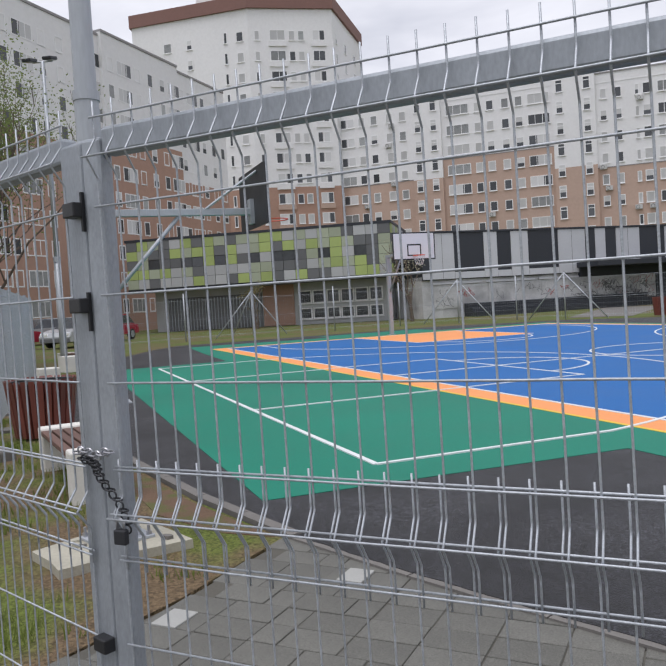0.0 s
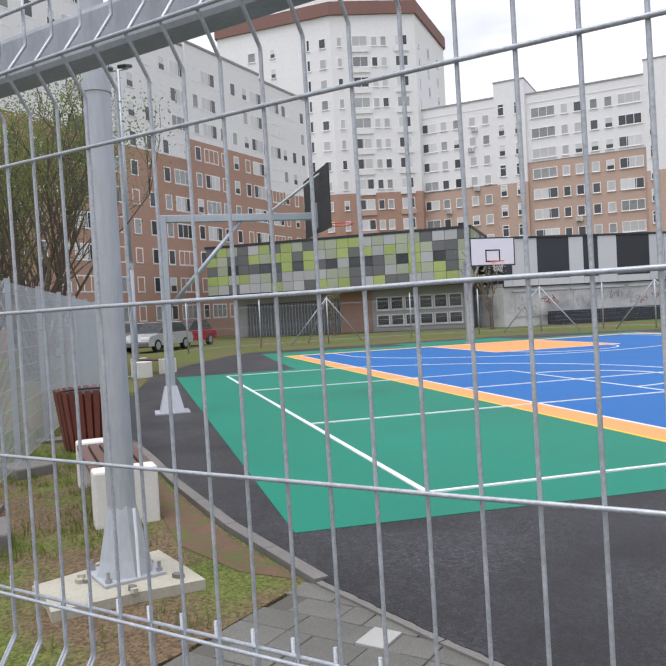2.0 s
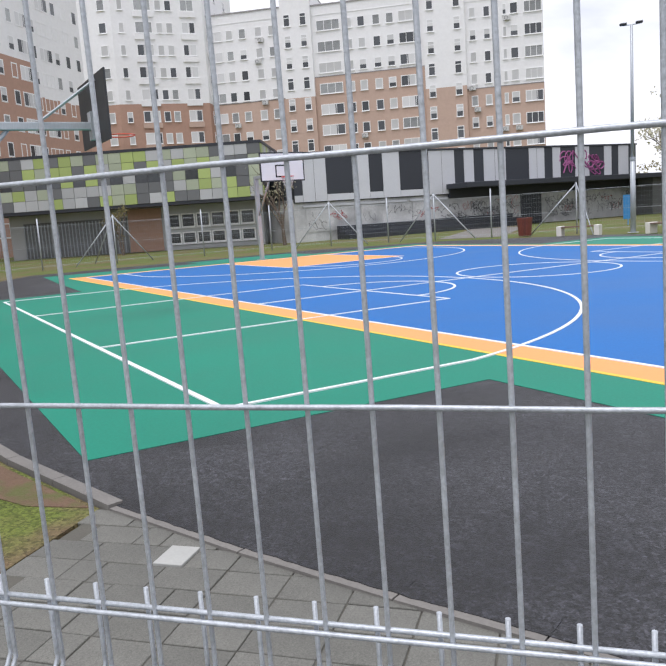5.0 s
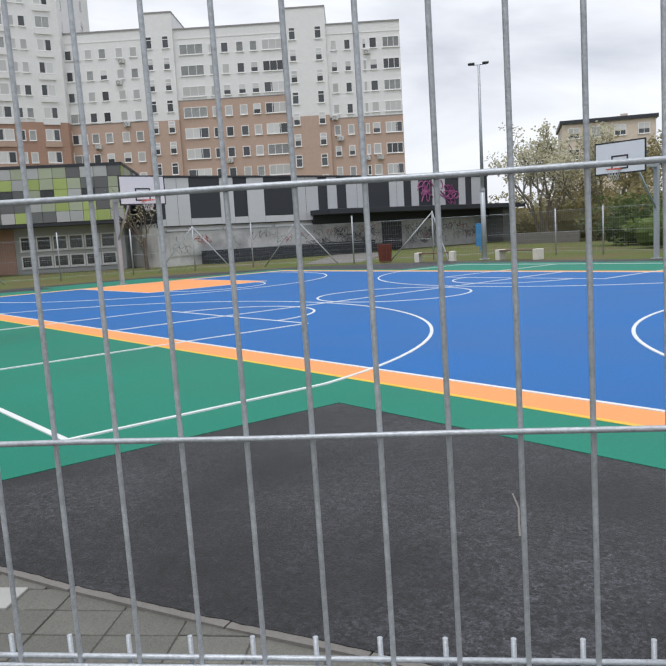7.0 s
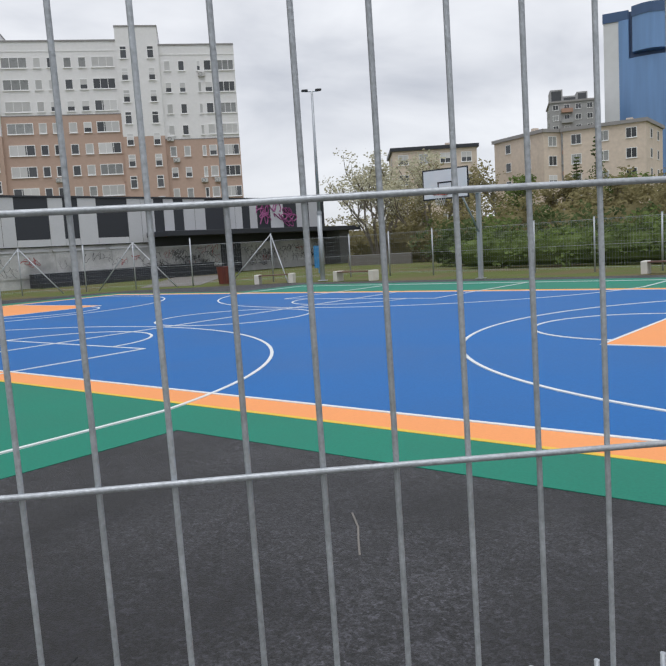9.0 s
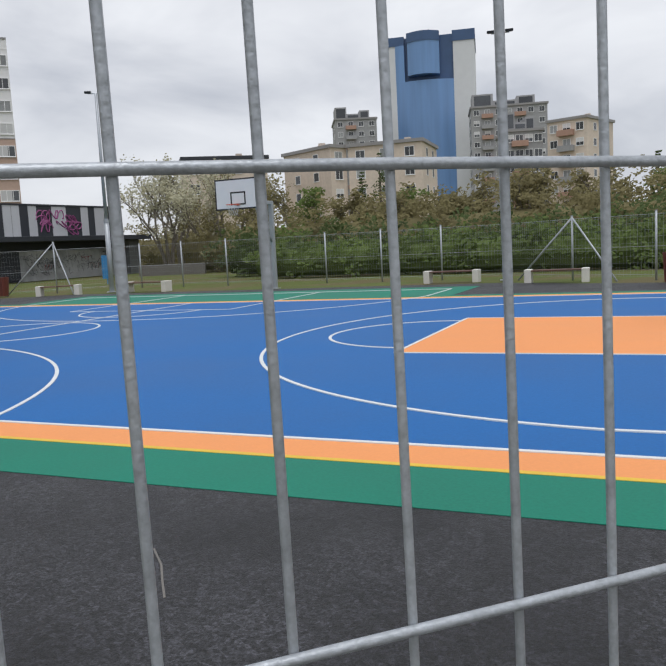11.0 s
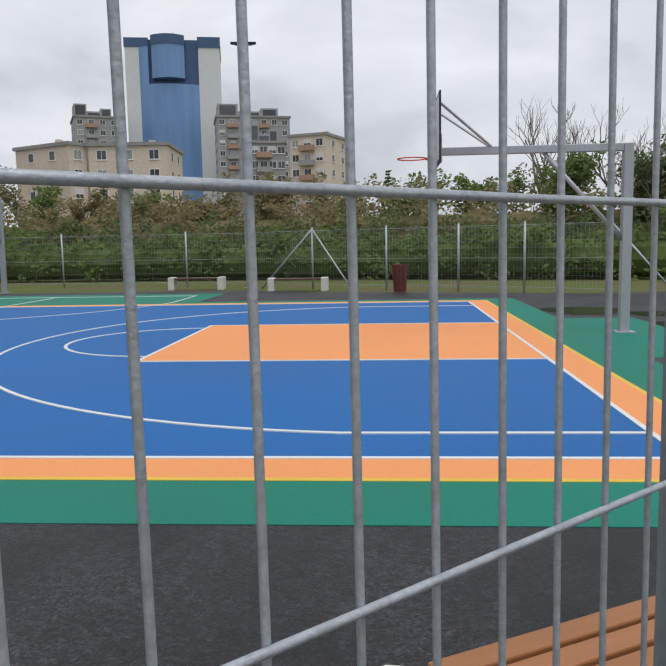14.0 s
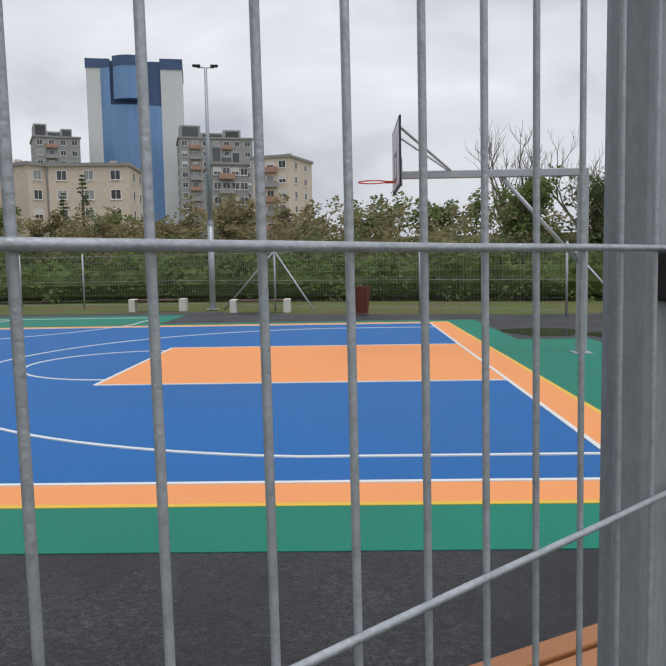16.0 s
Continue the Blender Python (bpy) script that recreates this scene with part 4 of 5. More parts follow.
def salmon_block():
    """Long block, white above and salmon below, with two stair towers."""
    m, L = along((-98.6, 33.2), (-70.6, 65.0))
    b = thing("apartment_block", "nine-storey apartment block, white above and salmon below", "apartment building", m)
    rnd = random.Random(3)
    stair = [(10.3, 14.2, 16.75, 29.7), (28.2, 33.2, 16.25, 29.2)]
    segs = [(0.0, 10.3, 16.95, 28.0), (14.2, 28.2, 19.15, 27.7), (33.2, L, 15.85, 27.1)]
    for a, c, zb, zt in segs:
        part("lower_wall", Geo().box(a, 0.0, -0.2, c, 12, zb), M["f_salmon"], b)
        part("upper_wall", Geo().box(a, 0.0, zb, c, 12, zt), M["f_white"], b)
        part("parapet", Geo().box(a, -0.08, zt, c, 12, zt + 0.18), M["f_cap"], b)
        for z in (zt - 1.15, zb - 0.08):
            part("string_course", Geo().box(a + 0.02, -0.035, z, c - 0.02, 0.0, z + 0.1), M["f_cap"] if z < zb else M["f_white"], b)
    for a, c, zb, zt in stair:
        part("stair_tower_base", Geo().box(a, -0.5, -0.2, c, 12, zb), M["f_salmon"], b)
        part("stair_tower", Geo().box(a, -0.5, zb, c, 12, zt), M["f_white"], b)
        part("parapet", Geo().box(a - 0.05, -0.56, zt, c + 0.05, 12, zt + 0.18), M["f_cap"], b)
        for k in range(10):
            for x in (a + 0.85, c - 0.95):
                window(b, x, -0.5, 2.26 + 2.58 * k, 0.85, 1.5, 1, "half" if k % 3 else "glass")
                part("transom", Geo().box(x - 0.34, -0.55, 3.28 + 2.58 * k, x + 0.34, -0.5, 3.36 + 2.58 * k), M["frame"], b)
    c1 = [(1.3, 2.0, 1.25, 2), (3.3, 0.95, 1.25, 1), (5.05, 0.95, 1.25, 1), (7.2, 0.95, 1.25, 1), (9.0, 0.95, 1.25, 1)]
    c2 = [(16.3, 3.0, 1.3, 3), (18.9, 0.9, 1.25, 1), (20.5, 0.95, 1.25, 1), (22.4, 0.95, 1.25, 1), (24.1, 0.95, 1.25, 1), (26.5, 2.7, 1.3, 3)]
    c3 = [(34.1, 0.8, 1.25, 1), (35.8, 0.8, 1.25, 1), (37.9, 0.5, 1.25, 1), (39.0, 0.95, 1.3, 1), (41.2, 2.1, 1.3, 3)]
    rows_of_windows(b, 0.0, 10, 1.6, 2.58, c1, rnd)
    rows_of_windows(b, 0.0, 10, 1.6, 2.56, c2, rnd)
    rows_of_windows(b, 0.0, 10, 0.82, 2.58, c3, rnd)
    part("rain_pipe", Geo().tube([(0.15, -0.08, 0), (0.15, -0.08, 27.8)], 0.08, 6), M["frame"], b)
    part("roof", Geo().box(0.3, 0.3, 27.2, L - 0.3, 11.7, 27.35), M["f_cap"], b)


def red_top_tower():
    """Corner tower with a red-brown parapet."""
    b = thing("apartment_tower", "tall white apartment tower with a red-brown parapet and brown base", "apartment building")
    C = Vector((-1.1, -5.9))

    def at(az, d):
        return (C.x + d * math.sin(radians(az)), C.y + d * math.cos(radians(az)))

    P = [at(-82.8, 109.5), at(-74.45, 102.0), at(-68.2, 103.6), at(-66.2, 119.0), at(-70.0, 133.0), at(-80.0, 131.0)]
    P = P[::-1]
    part("base_wall", Geo().prism(P, -0.2, 17.1), M["f_brown"], b)
    part("wall", Geo().prism(P, 17.1, 40.6), M["f_white"], b)
    cen = Vector((sum(p[0] for p in P) / len(P), sum(p[1] for p in P) / len(P)))
    part("parapet", Geo().prism([tuple(Vector(p) + (Vector(p) - cen).normalized() * 0.35) for p in P], 40.6, 42.3), M["f_roof"], b)
    part("roof_house", Geo().prism([tuple(cen + (Vector(p) - cen) * 0.5) for p in P], 42.3, 46.0), M["f_white"], b)
    rnd = random.Random(8)
    P = P[::-1]
    specs = ((0, [(0.31, 1.2, 1.3, 1), (0.50, 0.8, 1.3, 1), (0.81, 0.5, 1.5, 1), (0.93, 1.0, 1.3, 1)]),
             (1, [(0.10, 0.7, 1.3, 1), (0.34, 2.1, 1.4, 2), (0.51, 0.85, 1.3, 1), (0.62, 0.85, 1.3, 1), (0.83, 1.7, 1.4, 2)]),
             (2, [(0.10, 0.6, 1.4, 1), (0.40, 1.0, 1.4, 1), (0.72, 1.3, 1.3, 1)]))
    for k, cols in specs:
        a, c = Vector(P[k]), Vector(P[k + 1])
        d = c - a
        turn = math.degrees(math.atan2(d.y, d.x))
        out = Vector((d.y, -d.x)).normalized()
        for fl in range(14):
            z = 1.35 + 2.7 * fl
            for f, w, h, panes in cols:
                q = a + d * f
                window(b, q.x, q.y, z, w, h, panes, "glass" if w < 0.55 else pick_fill(rnd, w), turn)
                if w > 1.6:
                    e = d.normalized() * (w / 2 + 0.15)
                    lo = [tuple(q - e), tuple(q + e), tuple(q + e + out * 0.16), tuple(q - e + out * 0.16)]
                    part("loggia_band", Geo().prism(lo[::-1], z - 0.75, z - 0.1), M["f_white"] if z > 17 else M["f_salmon"], b)


def brown_block():
    """Block on the parking side, brown below and white above, receding to the tower."""
    p0, p1 = (-38.0, -25.8), (-80.5, 13.0)
    d = (Vector(p1) - Vector(p0)).normalized()
    L = (Vector(p1) - Vector(p0)).length
    b = thing("apartment_block", "apartment block with a brown lower half and white upper storeys", "apartment building")
    rnd = random.Random(5)
    nrm = Vector((-d.y, d.x)) * -1
    if nrm.dot(Vector((-1, -6)) - Vector(p0)) > 0:
        nrm = -nrm
    turn = math.degrees(math.atan2(d.y, d.x))

    def strip(a, c, z0, z1, material, name, out=0.0):
        q0, q1 = Vector(p0) + d * a - nrm * out, Vector(p0) + d * c - nrm * out
        g = Geo().prism([tuple(q0), tuple(q1), tuple(q1 + nrm * 12), tuple(q0 + nrm * 12)], z0, z1)
        part(name, g, material, b)

    cuts = ((0.0, 26.0, 15.0, 26.8, 0.25), (26.0, 37.3, 14.7, 24.0, 0.0), (37.3, 48.4, 16.4, 24.3, 0.3), (48.4, L, 13.75, 24.0, 0.0))
    for a, c, zb, zt, out in cuts:
        strip(a, c, -0.2, zb, M["f_brown"], "lower_wall", out)
        strip(a, c, zb, zt, M["f_white"], "upper_wall", out)
        strip(a, c, zt, zt + 0.2, M["f_cap"], "parapet", out + 0.08)
        n = int((c - a) / 1.75)
        for fl in range(int((zt - 1.2) / 2.2)):
            for k in range(n):
                x = a + (k + 0.55) * (c - a) / n
                wide = (k % 4 == 1)
                q = Vector(p0) + d * x - nrm * out
                w = 2.0 if wide else 0.8
                window(b, q.x, q.y, 1.55 + 2.2 * fl, w, 1.2, 3 if wide else 1, pick_fill(rnd, w), turn + 180)
    return b


def checker_pavilion():
    """Cantilevered upper storey clad in green and grey square panels."""
    m, L = along((-57.1, -0.4), (-46.9, 15.6))
    b = thing("school_pavilion", "low pavilion clad in lime, pale green and grey square panels", "pavilion", m)
    rnd = random.Random(11)
    part("core", Geo().box(0.0, 0.06, 3.15, L, 9.0, 6.5), M["p_dark"], b)
    part("roof_edge", Geo().box(-0.1, -0.05, 6.5, L + 0.1, 9.1, 6.68), M["s_dark"], b)
    part("soffit", Geo().box(-0.05, 0.0, 2.95, L + 0.05, 9.0, 3.14), M["s_dark"], b)
    nc, nr = 23, 5
    cw, ch = L / nc, 3.36 / nr
    mats = [M["p_lime"], M["p_pale"], M["p_grey"], M["p_dark"]]
    meshes = [Geo().bevel_box(0.012, -0.03, 0.012, cw - 0.012, 0.055, ch - 0.012, 0.006).mesh("panel", q) for q in mats]
    for r in range(nr):
        for c in range(nc):
            if r == 2 and c % 3 == 2 or (r == 2 and c in (6, 13, 20)):
                part("strip_window", Geo().box(c * cw + 0.02, 0.0, 3.15 + r * ch + 0.02, (c + 1) * cw - 0.02, 0.058, 3.15 + (r + 1) * ch - 0.02), M["glass"], b, "dark recessed strip window")
                continue
            k = rnd.choices((0, 1, 2, 3), (24, 22, 26, 28))[0]
            part("panel", meshes[k], None, b, m=pose(c * cw, 0, 3.15 + r * ch))
    end = [Geo().bevel_box(-0.03, 0.012, 0.012, 0.055, cw - 0.012, ch - 0.012, 0.006).mesh("panel", q) for q in mats]
    for r in range(nr):
        for c in range(9):
            part("panel", end[rnd.choices((0, 1, 2, 3), (24, 22, 26, 28))[0]], None, b, m=pose(L + 0.001, 0.06 + c * cw, 3.15 + r * ch))
    part("ground_wall", Geo().box(1.0, 2.2, -0.2, L - 0.4, 8.8, 2.95), M["p_grey"], b)
    part("dark_gate", Geo().box(2.0, 2.12, 0.0, 9.2, 2.2, 2.4), M["p_dark"], b)
    for k in range(30):
        part("gate_bar", Geo().box(2.0 + 0.24 * k, 2.05, 0.0, 2.06 + 0.24 * k, 2.11, 2.3), M["galv"], b)
    part("brown_panel", Geo().box(9.3, 2.10, 0.0, 11.6, 2.2, 2.9), M["f_brown"], b)
    for k in range(6):
        for z, h in ((0.35, 0.8), (1.45, 0.95)):
            window(b, 12.4 + 1.02 * k, 2.19, z, 0.95, h, 1, "glass")


def striped_hall():
    """Long hall with anthracite and pale grey upright panels over a painted concrete wall."""
    m, L = along((-45.6, 17.2), (-43.9, 46.6))
    b = thing("sports_hall", "long low hall with anthracite and pale grey upright cladding", "hall", m)
    rnd = random.Random(21)
    L = 30.6
    part("core", Geo().box(0.0, 0.1, 2.5, L, 14.0, 5.6), M["s_dark"], b)
    part("roof_edge", Geo().box(-0.05, -0.02, 5.6, L + 0.05, 14.0, 5.72), M["s_dark"], b)
    joints = (0.0, 0.6, 2.36, 4.58, 5.6, 6.65, 8.0, 10.38, 12.59, 13.42, 14.29, 15.17, 17.2, 19.4, 20.91, 21.71, 22.51, 24.0, 25.48, 27.06, 27.87, 28.61, 29.74, L)
    for k, (xa, xb) in enumerate(zip(joints[:-1], joints[1:])):
        pale = k % 2 == 1
        if pale or xa > 12:
            part("cladding_panel", Geo().bevel_box(xa + 0.01, 0.03 if pale else 0.05, 2.55, xb - 0.01, 0.098, 5.58, 0.006), M["s_light"] if pale else M["s_dark"], b)
        else:
            part("cladding_panel", Geo().bevel_box(xa + 0.01, 0.05, 3.0, xb - 0.01, 0.098, 5.58, 0.006), M["s_dark"], b)
            part("lower_panel", Geo().bevel_box(xa + 0.01, 0.03, 2.55, xb - 0.01, 0.098, 2.98, 0.006), M["s_light"], b)
        if pale and xb - xa > 1.5:
            part("cladding_joint", Geo().box((xa + xb) / 2 - 0.012, 0.024, 2.6, (xa + xb) / 2 + 0.012, 0.032, 5.55), M["p_dark"], b)
    part("wall", Geo().box(0.0, 0.25, -0.2, L, 13.9, 2.75), M["s_wall"], b)
    for k in range(7):
        part("wall_relief", Geo().box(0.8 + 4.1 * k, 0.2, 0.6, 4.3 + 4.1 * k, 0.252, 2.15), M["s_wall"], b)
        part("ledge", Geo().box(0.6 + 4.1 * k, 0.12, 2.2, 4.4 + 4.1 * k, 0.26, 2.32), M["s_light"], b)
    for k, (depth, z0, z1) in enumerate(((1.7, -0.1, 0.28), (1.1, 0.28, 0.56), (0.55, 0.56, 0.86))):
        part("plinth_step", Geo().bevel_box(3.0, 0.2 - depth, z0, 18.0 - 0.3 * k, 0.25, z1, 0.02), M["s_dark"], b)
    part("canopy", Geo().bevel_box(11.8, -2.4, 2.86, 32.6, 0.04, 3.22, 0.02), M["s_dark"], b, "flat dark entrance canopy")
    part("canopy_soffit", Geo().box(12.0, -0.12, 2.22, L, 0.2, 2.86), M["s_dark"], b)
    part("end_pier", Geo().box(L, -1.6, -0.2, L + 1.3, 3.0, 2.86), M["p_dark"], b)
    part("doorway", Geo().box(18.6, 0.13, 0.0, 20.6, 0.26, 2.3), M["s_dark"], b, "dark doorway")
    for k in range(110):
        cx, cz = (rnd.uniform(1.0, 12.0), rnd.uniform(0.9, 1.9)) if k < 16 else (rnd.choice((rnd.uniform(12.0, 18.0), rnd.uniform(20.8, L - 0.9))), rnd.uniform(0.5, 1.9))
        n, f1, f2, ph, hgt = rnd.randint(10, 26), rnd.uniform(0.5, 1.1), rnd.uniform(0.4, 0.9), rnd.uniform(0, 6), rnd.uniform(0.1, 0.32)
        pts = [(cx + 0.045 * j + 0.16 * math.sin(f1 * j + ph), 0.196, cz + hgt * math.sin(f2 * j) + 0.06 * math.sin(1.7 * j)) for j in range(n)]
        part("graffiti_stroke", Geo().tube(pts, 0.008 + 0.013 * rnd.random(), 4), M[rnd.choice(("graffiti", "graffiti", "graffiti", "p_dark", "graffiti_red"))], b)
    for k in range(9):
        cx, cz = rnd.uniform(22.4, 26.0), rnd.uniform(3.6, 5.0)
        f1, f2, ph, hgt = rnd.uniform(0.5, 1.0), rnd.uniform(0.4, 0.9), rnd.uniform(0, 6), rnd.uniform(0.2, 0.5)
        pts = [(cx + 0.05 * j + 0.3 * math.sin(f1 * j + ph), 0.018, cz + hgt * math.sin(f2 * j)) for j in range(22)]
        part("graffiti_stroke", Geo().tube(pts, 0.05, 4), M["graffiti_pink"], b)


def slab_block(name, az, d, width, depth, h, turn, walls, label, floors, cols, balcony=False, cap=None):
    """A distant housing block turned to the viewer."""
    x, y = -1.4 + d * math.sin(radians(az)), -5.4 + d * math.cos(radians(az))
    b = thing(name, label, "apartment building", pose(x, y, 0, 0, 0, -az + turn))
    rnd = random.Random(int(d))
    part("wall", Geo().box(-width / 2, 0, -0.2, width / 2, depth, h), walls, b)
    part("roof", Geo().box(-width / 2 - 0.3, -0.3, h, width / 2 + 0.3, depth + 0.3, h + 0.5), cap or M["f_cap"], b)
    if walls is M["b_grey"]:
        for k, (a, c, up) in enumerate(((-0.48, -0.2, 3.4), (-0.2, 0.12, 1.6), (0.12, 0.36, 2.6))):
            part("roof_storey", Geo().box(width * a, depth * (0.15 + 0.05 * k), h + 0.5, width * c, depth * 0.7, h + 0.5 + up), walls, b)
            part("roof_storey_window", Geo().box(width * (a + 0.03), depth * (0.15 + 0.05 * k) - 0.06, h + 0.9, width * (c - 0.03), depth * (0.15 + 0.05 * k), h + 0.1 + up), M["glass"], b, "dark band of rooftop windows")
    else:
        part("chimney", Geo().box(width * 0.18, depth * 0.4, h + 0.5, width * 0.18 + 0.9, depth * 0.4 + 0.7, h + 1.4), walls, b)
    for fl in range(floors):
        for k in range(cols):
            xx = -width / 2 + (k + 0.5) * width / cols
            zz = h - ST * (fl + 1) + 0.8
            if balcony and k % 3 == 1:
                part("balcony", Geo().box(xx - 1.5, -1.1, zz - 0.8, xx + 1.5, 0.0, zz + 0.25), M["b_grey"] if fl % 2 else M["f_brown"], b)
            window(b, xx, 0.0, zz, 1.5, 1.45, 2, rnd.choice(("glass", "glass", "curtain", "half")))
        for k in range(2):
            window(b, width / 2, depth * (0.3 + 0.4 * k), h - ST * (fl + 1) + 0.8, 1.3, 1.4, 1, "glass", 90)
            window(b, -width / 2, depth * (0.3 + 0.4 * k), h - ST * (fl + 1) + 0.8, 1.3, 1.4, 1, "glass", -90)
    return b


def blue_tower():
    d, az = 235.0, -15.2
    x, y = -1.4 + d * math.sin(radians(az)), -5.4 + d * math.cos(radians(az))
    b = thing("office_tower", "tall office tower with a blue curved front between pale side slabs", "office tower", pose(x, y, 0, 0, 0, -az - 4))
    H = 61.6
    part("side_slab", Geo().box(-13.6, 0.0, -0.2, -9.6, 18, H - 2.6), M["t_white"], b)
    part("side_slab", Geo().box(7.4, 0.0, -0.2, 13.6, 18, H - 2.6), M["t_white"], b)
    part("top_band", Geo().box(-13.8, -0.2, H - 2.6, -6.9, 18, H), M["t_dark"], b)
    part("top_band", Geo().box(7.2, -0.2, H - 2.6, 13.8, 18, H + 0.4), M["t_dark"], b)
    front = [(-9.6, 0.5)] + [(-9.6 + 17.0 * k / 18, -2.0 * math.sin(math.pi * k / 18)) for k in range(19)] + [(7.4, 0.5), (7.4, 17), (-9.6, 17)]
    part("curved_front", Geo().prism(front, -0.2, H - 13.2), M["t_blue"], b)
    part("wing_front", Geo().prism([(-9.6, -0.1), (-6.9, -0.9), (-6.9, 17), (-9.6, 17)], H - 13.2, H - 2.6), M["t_blue"], b)
    part("upper_recess", Geo().prism([(-6.9, 0.8), (7.4, 0.8), (7.4, 17), (-6.9, 17)], H - 13.2, H - 0.3), M["t_dark"], b)
    bulge = [(-5.9 + 9.3 * k / 12, -1.2 - 2.0 * math.sin(math.pi * k / 12)) for k in range(13)] + [(3.4, 0.8), (-5.9, 0.8)]
    part("upper_bay", Geo().prism(bulge, H - 11.6, H - 2.2), M["t_blue"], b)
    part("crown_band", Geo().prism([(px * 1.03, py - 0.15) for px, py in bulge], H - 2.2, H + 0.5), M["t_dark"], b)
    part("aerial", Geo().tube([(0, 6, H), (0, 6, H + 3.0)], 0.15, 6), M["p_dark"], b)


salmon_block()
red_top_tower()
brown_block()
checker_pavilion()
striped_hall()
blue_tower()
slab_block("housing_block", -30.3, 112, 12.0, 12, 14.4, 6, M["b_cream"], "cream five-storey housing block behind the trees", 4, 4, False, M["s_dark"])
slab_block("housing_block", -18.6, 118, 11.5, 12, 16.2, -14, M["b_cream"], "cream housing block with a plain front behind the trees", 5, 3)
slab_block("housing_block", -22.0, 119, 3.2, 12, 16.2, 40, M["b_cream"], "narrow wing of the cream housing block", 5, 1, True)
slab_block("housing_block", -9.6, 215, 20.0, 14, 36.0, 5, M["b_grey"], "grey stepped concrete housing block with long balconies", 9, 7, True)
slab_block("housing_block", -20.6, 225, 12.0, 14, 37.0, 5, M["b_grey"], "grey stepped concrete housing block", 9, 4, True)
slab_block("housing_block", -5.7, 150, 7.6, 12, 22.0, -25, M["b_cream"], "cream housing block with a balcony stack on its side", 6, 3, True)
slab_block("housing_block", -8.6, 152, 7.0, 12, 21.0, 10, M["b_grey"], "weathered grey housing block among the trees", 6, 4, True)


# ---- parked cars ----
def car(x, y, turn, paint, label):
    c = thing("car", label, "car", pose(x, y, 0, 0, 0, turn), "parked cars")
    prof = [(-2.05, 0.35), (-2.1, 0.6), (-2.0, 0.85), (-1.3, 0.95), (1.1, 0.92), (1.95, 0.78), (2.1, 0.55), (2.05, 0.3)]
    g = Geo()
    n = len(prof)
    g.add([(px, -0.86, pz) for px, pz in prof] + [(px, 0.86, pz) for px, pz in prof], [tuple(range(n - 1, -1, -1)), tuple(range(n, 2 * n))] + [(i, (i + 1) % n, n + (i + 1) % n, n + i) for i in range(n)])
    part("body", g, paint, c)
    top = [(-1.75, 0.93), (-1.35, 1.4), (0.1, 1.46), (0.95, 0.93)]
    part("cabin", Geo().add([(px, -0.78 + 0.12 * (pz > 1.2), pz) for px, pz in top] + [(px, 0.78 - 0.12 * (pz > 1.2), pz) for px, pz in top], [(3, 2, 1, 0), (4, 5, 6, 7), (0, 1, 5, 4), (1, 2, 6, 5), (2, 3, 7, 6)]), M["glass"], c, "dark car windows")
    part("roof", Geo().bevel_box(-1.3, -0.64, 1.40, 0.1, 0.64, 1.475, 0.03), paint, c)
    for wx in (-1.3, 1.3):
        for sy in (-1, 1):
            w = part("wheel", Geo().tube([(wx, sy * 0.68, 0.31), (wx, sy * 0.88, 0.31)], 0.31, 16), M["tyre"], c)
            part("rim", Geo().tube([(wx, sy * 0.87, 0.31), (wx, sy * 0.888, 0.31)], 0.2, 12), M["galv"], w)
    for sy in (-0.6, 0.6):
        part("headlight", Geo().bevel_box(1.93, sy - 0.2, 0.6, 2.08, sy + 0.2, 0.74, 0.02), M["frame"], c, "clear headlight")
        part("tail_light", Geo().bevel_box(-2.1, sy - 0.18, 0.65, -1.98, sy + 0.18, 0.82, 0.02), M["rim"], c, "red tail light")
    part("bumper", Geo().bevel_box(1.98, -0.8, 0.28, 2.14, 0.8, 0.5, 0.03), M["p_dark"], c)


car(-41.8, -4.6, -35, M["car_silver"], "silver hatchback parked beyond the court")
car(-46.0, -2.9, -35, M["car_red"], "red car parked behind the silver hatchback")
car(-41.5, -8.6, -60, M["car_red"], "dark red car parked behind the mesh fence")
car(-48.5, -6.5, -55, M["car_silver"], "grey car parked near the brown block")


# ---- trees and hedge ----
def leaf_cloud(g, c, r, n, size, rnd, squash=0.8):
    """Scattered leaf quads inside an uneven blob."""
    for _ in range(n):
        while True:
            v = Vector((rnd.uniform(-1, 1), rnd.uniform(-1, 1), rnd.uniform(-1, 1)))
            if 0.15 < v.length < 1:
                break
        p = Vector(c) + Vector((v.x * r, v.y * r, v.z * r * squash))
        a = Vector((rnd.uniform(-1, 1), rnd.uniform(-1, 1), rnd.uniform(-0.6, 0.6))).normalized()
        b = a.orthogonal().normalized()
        s = size * rnd.uniform(0.5, 1.3)
        g.add([p - a * s, p - b * s * 0.6, p + a * s, p + b * s * 0.6], [(0, 1, 2, 3)])


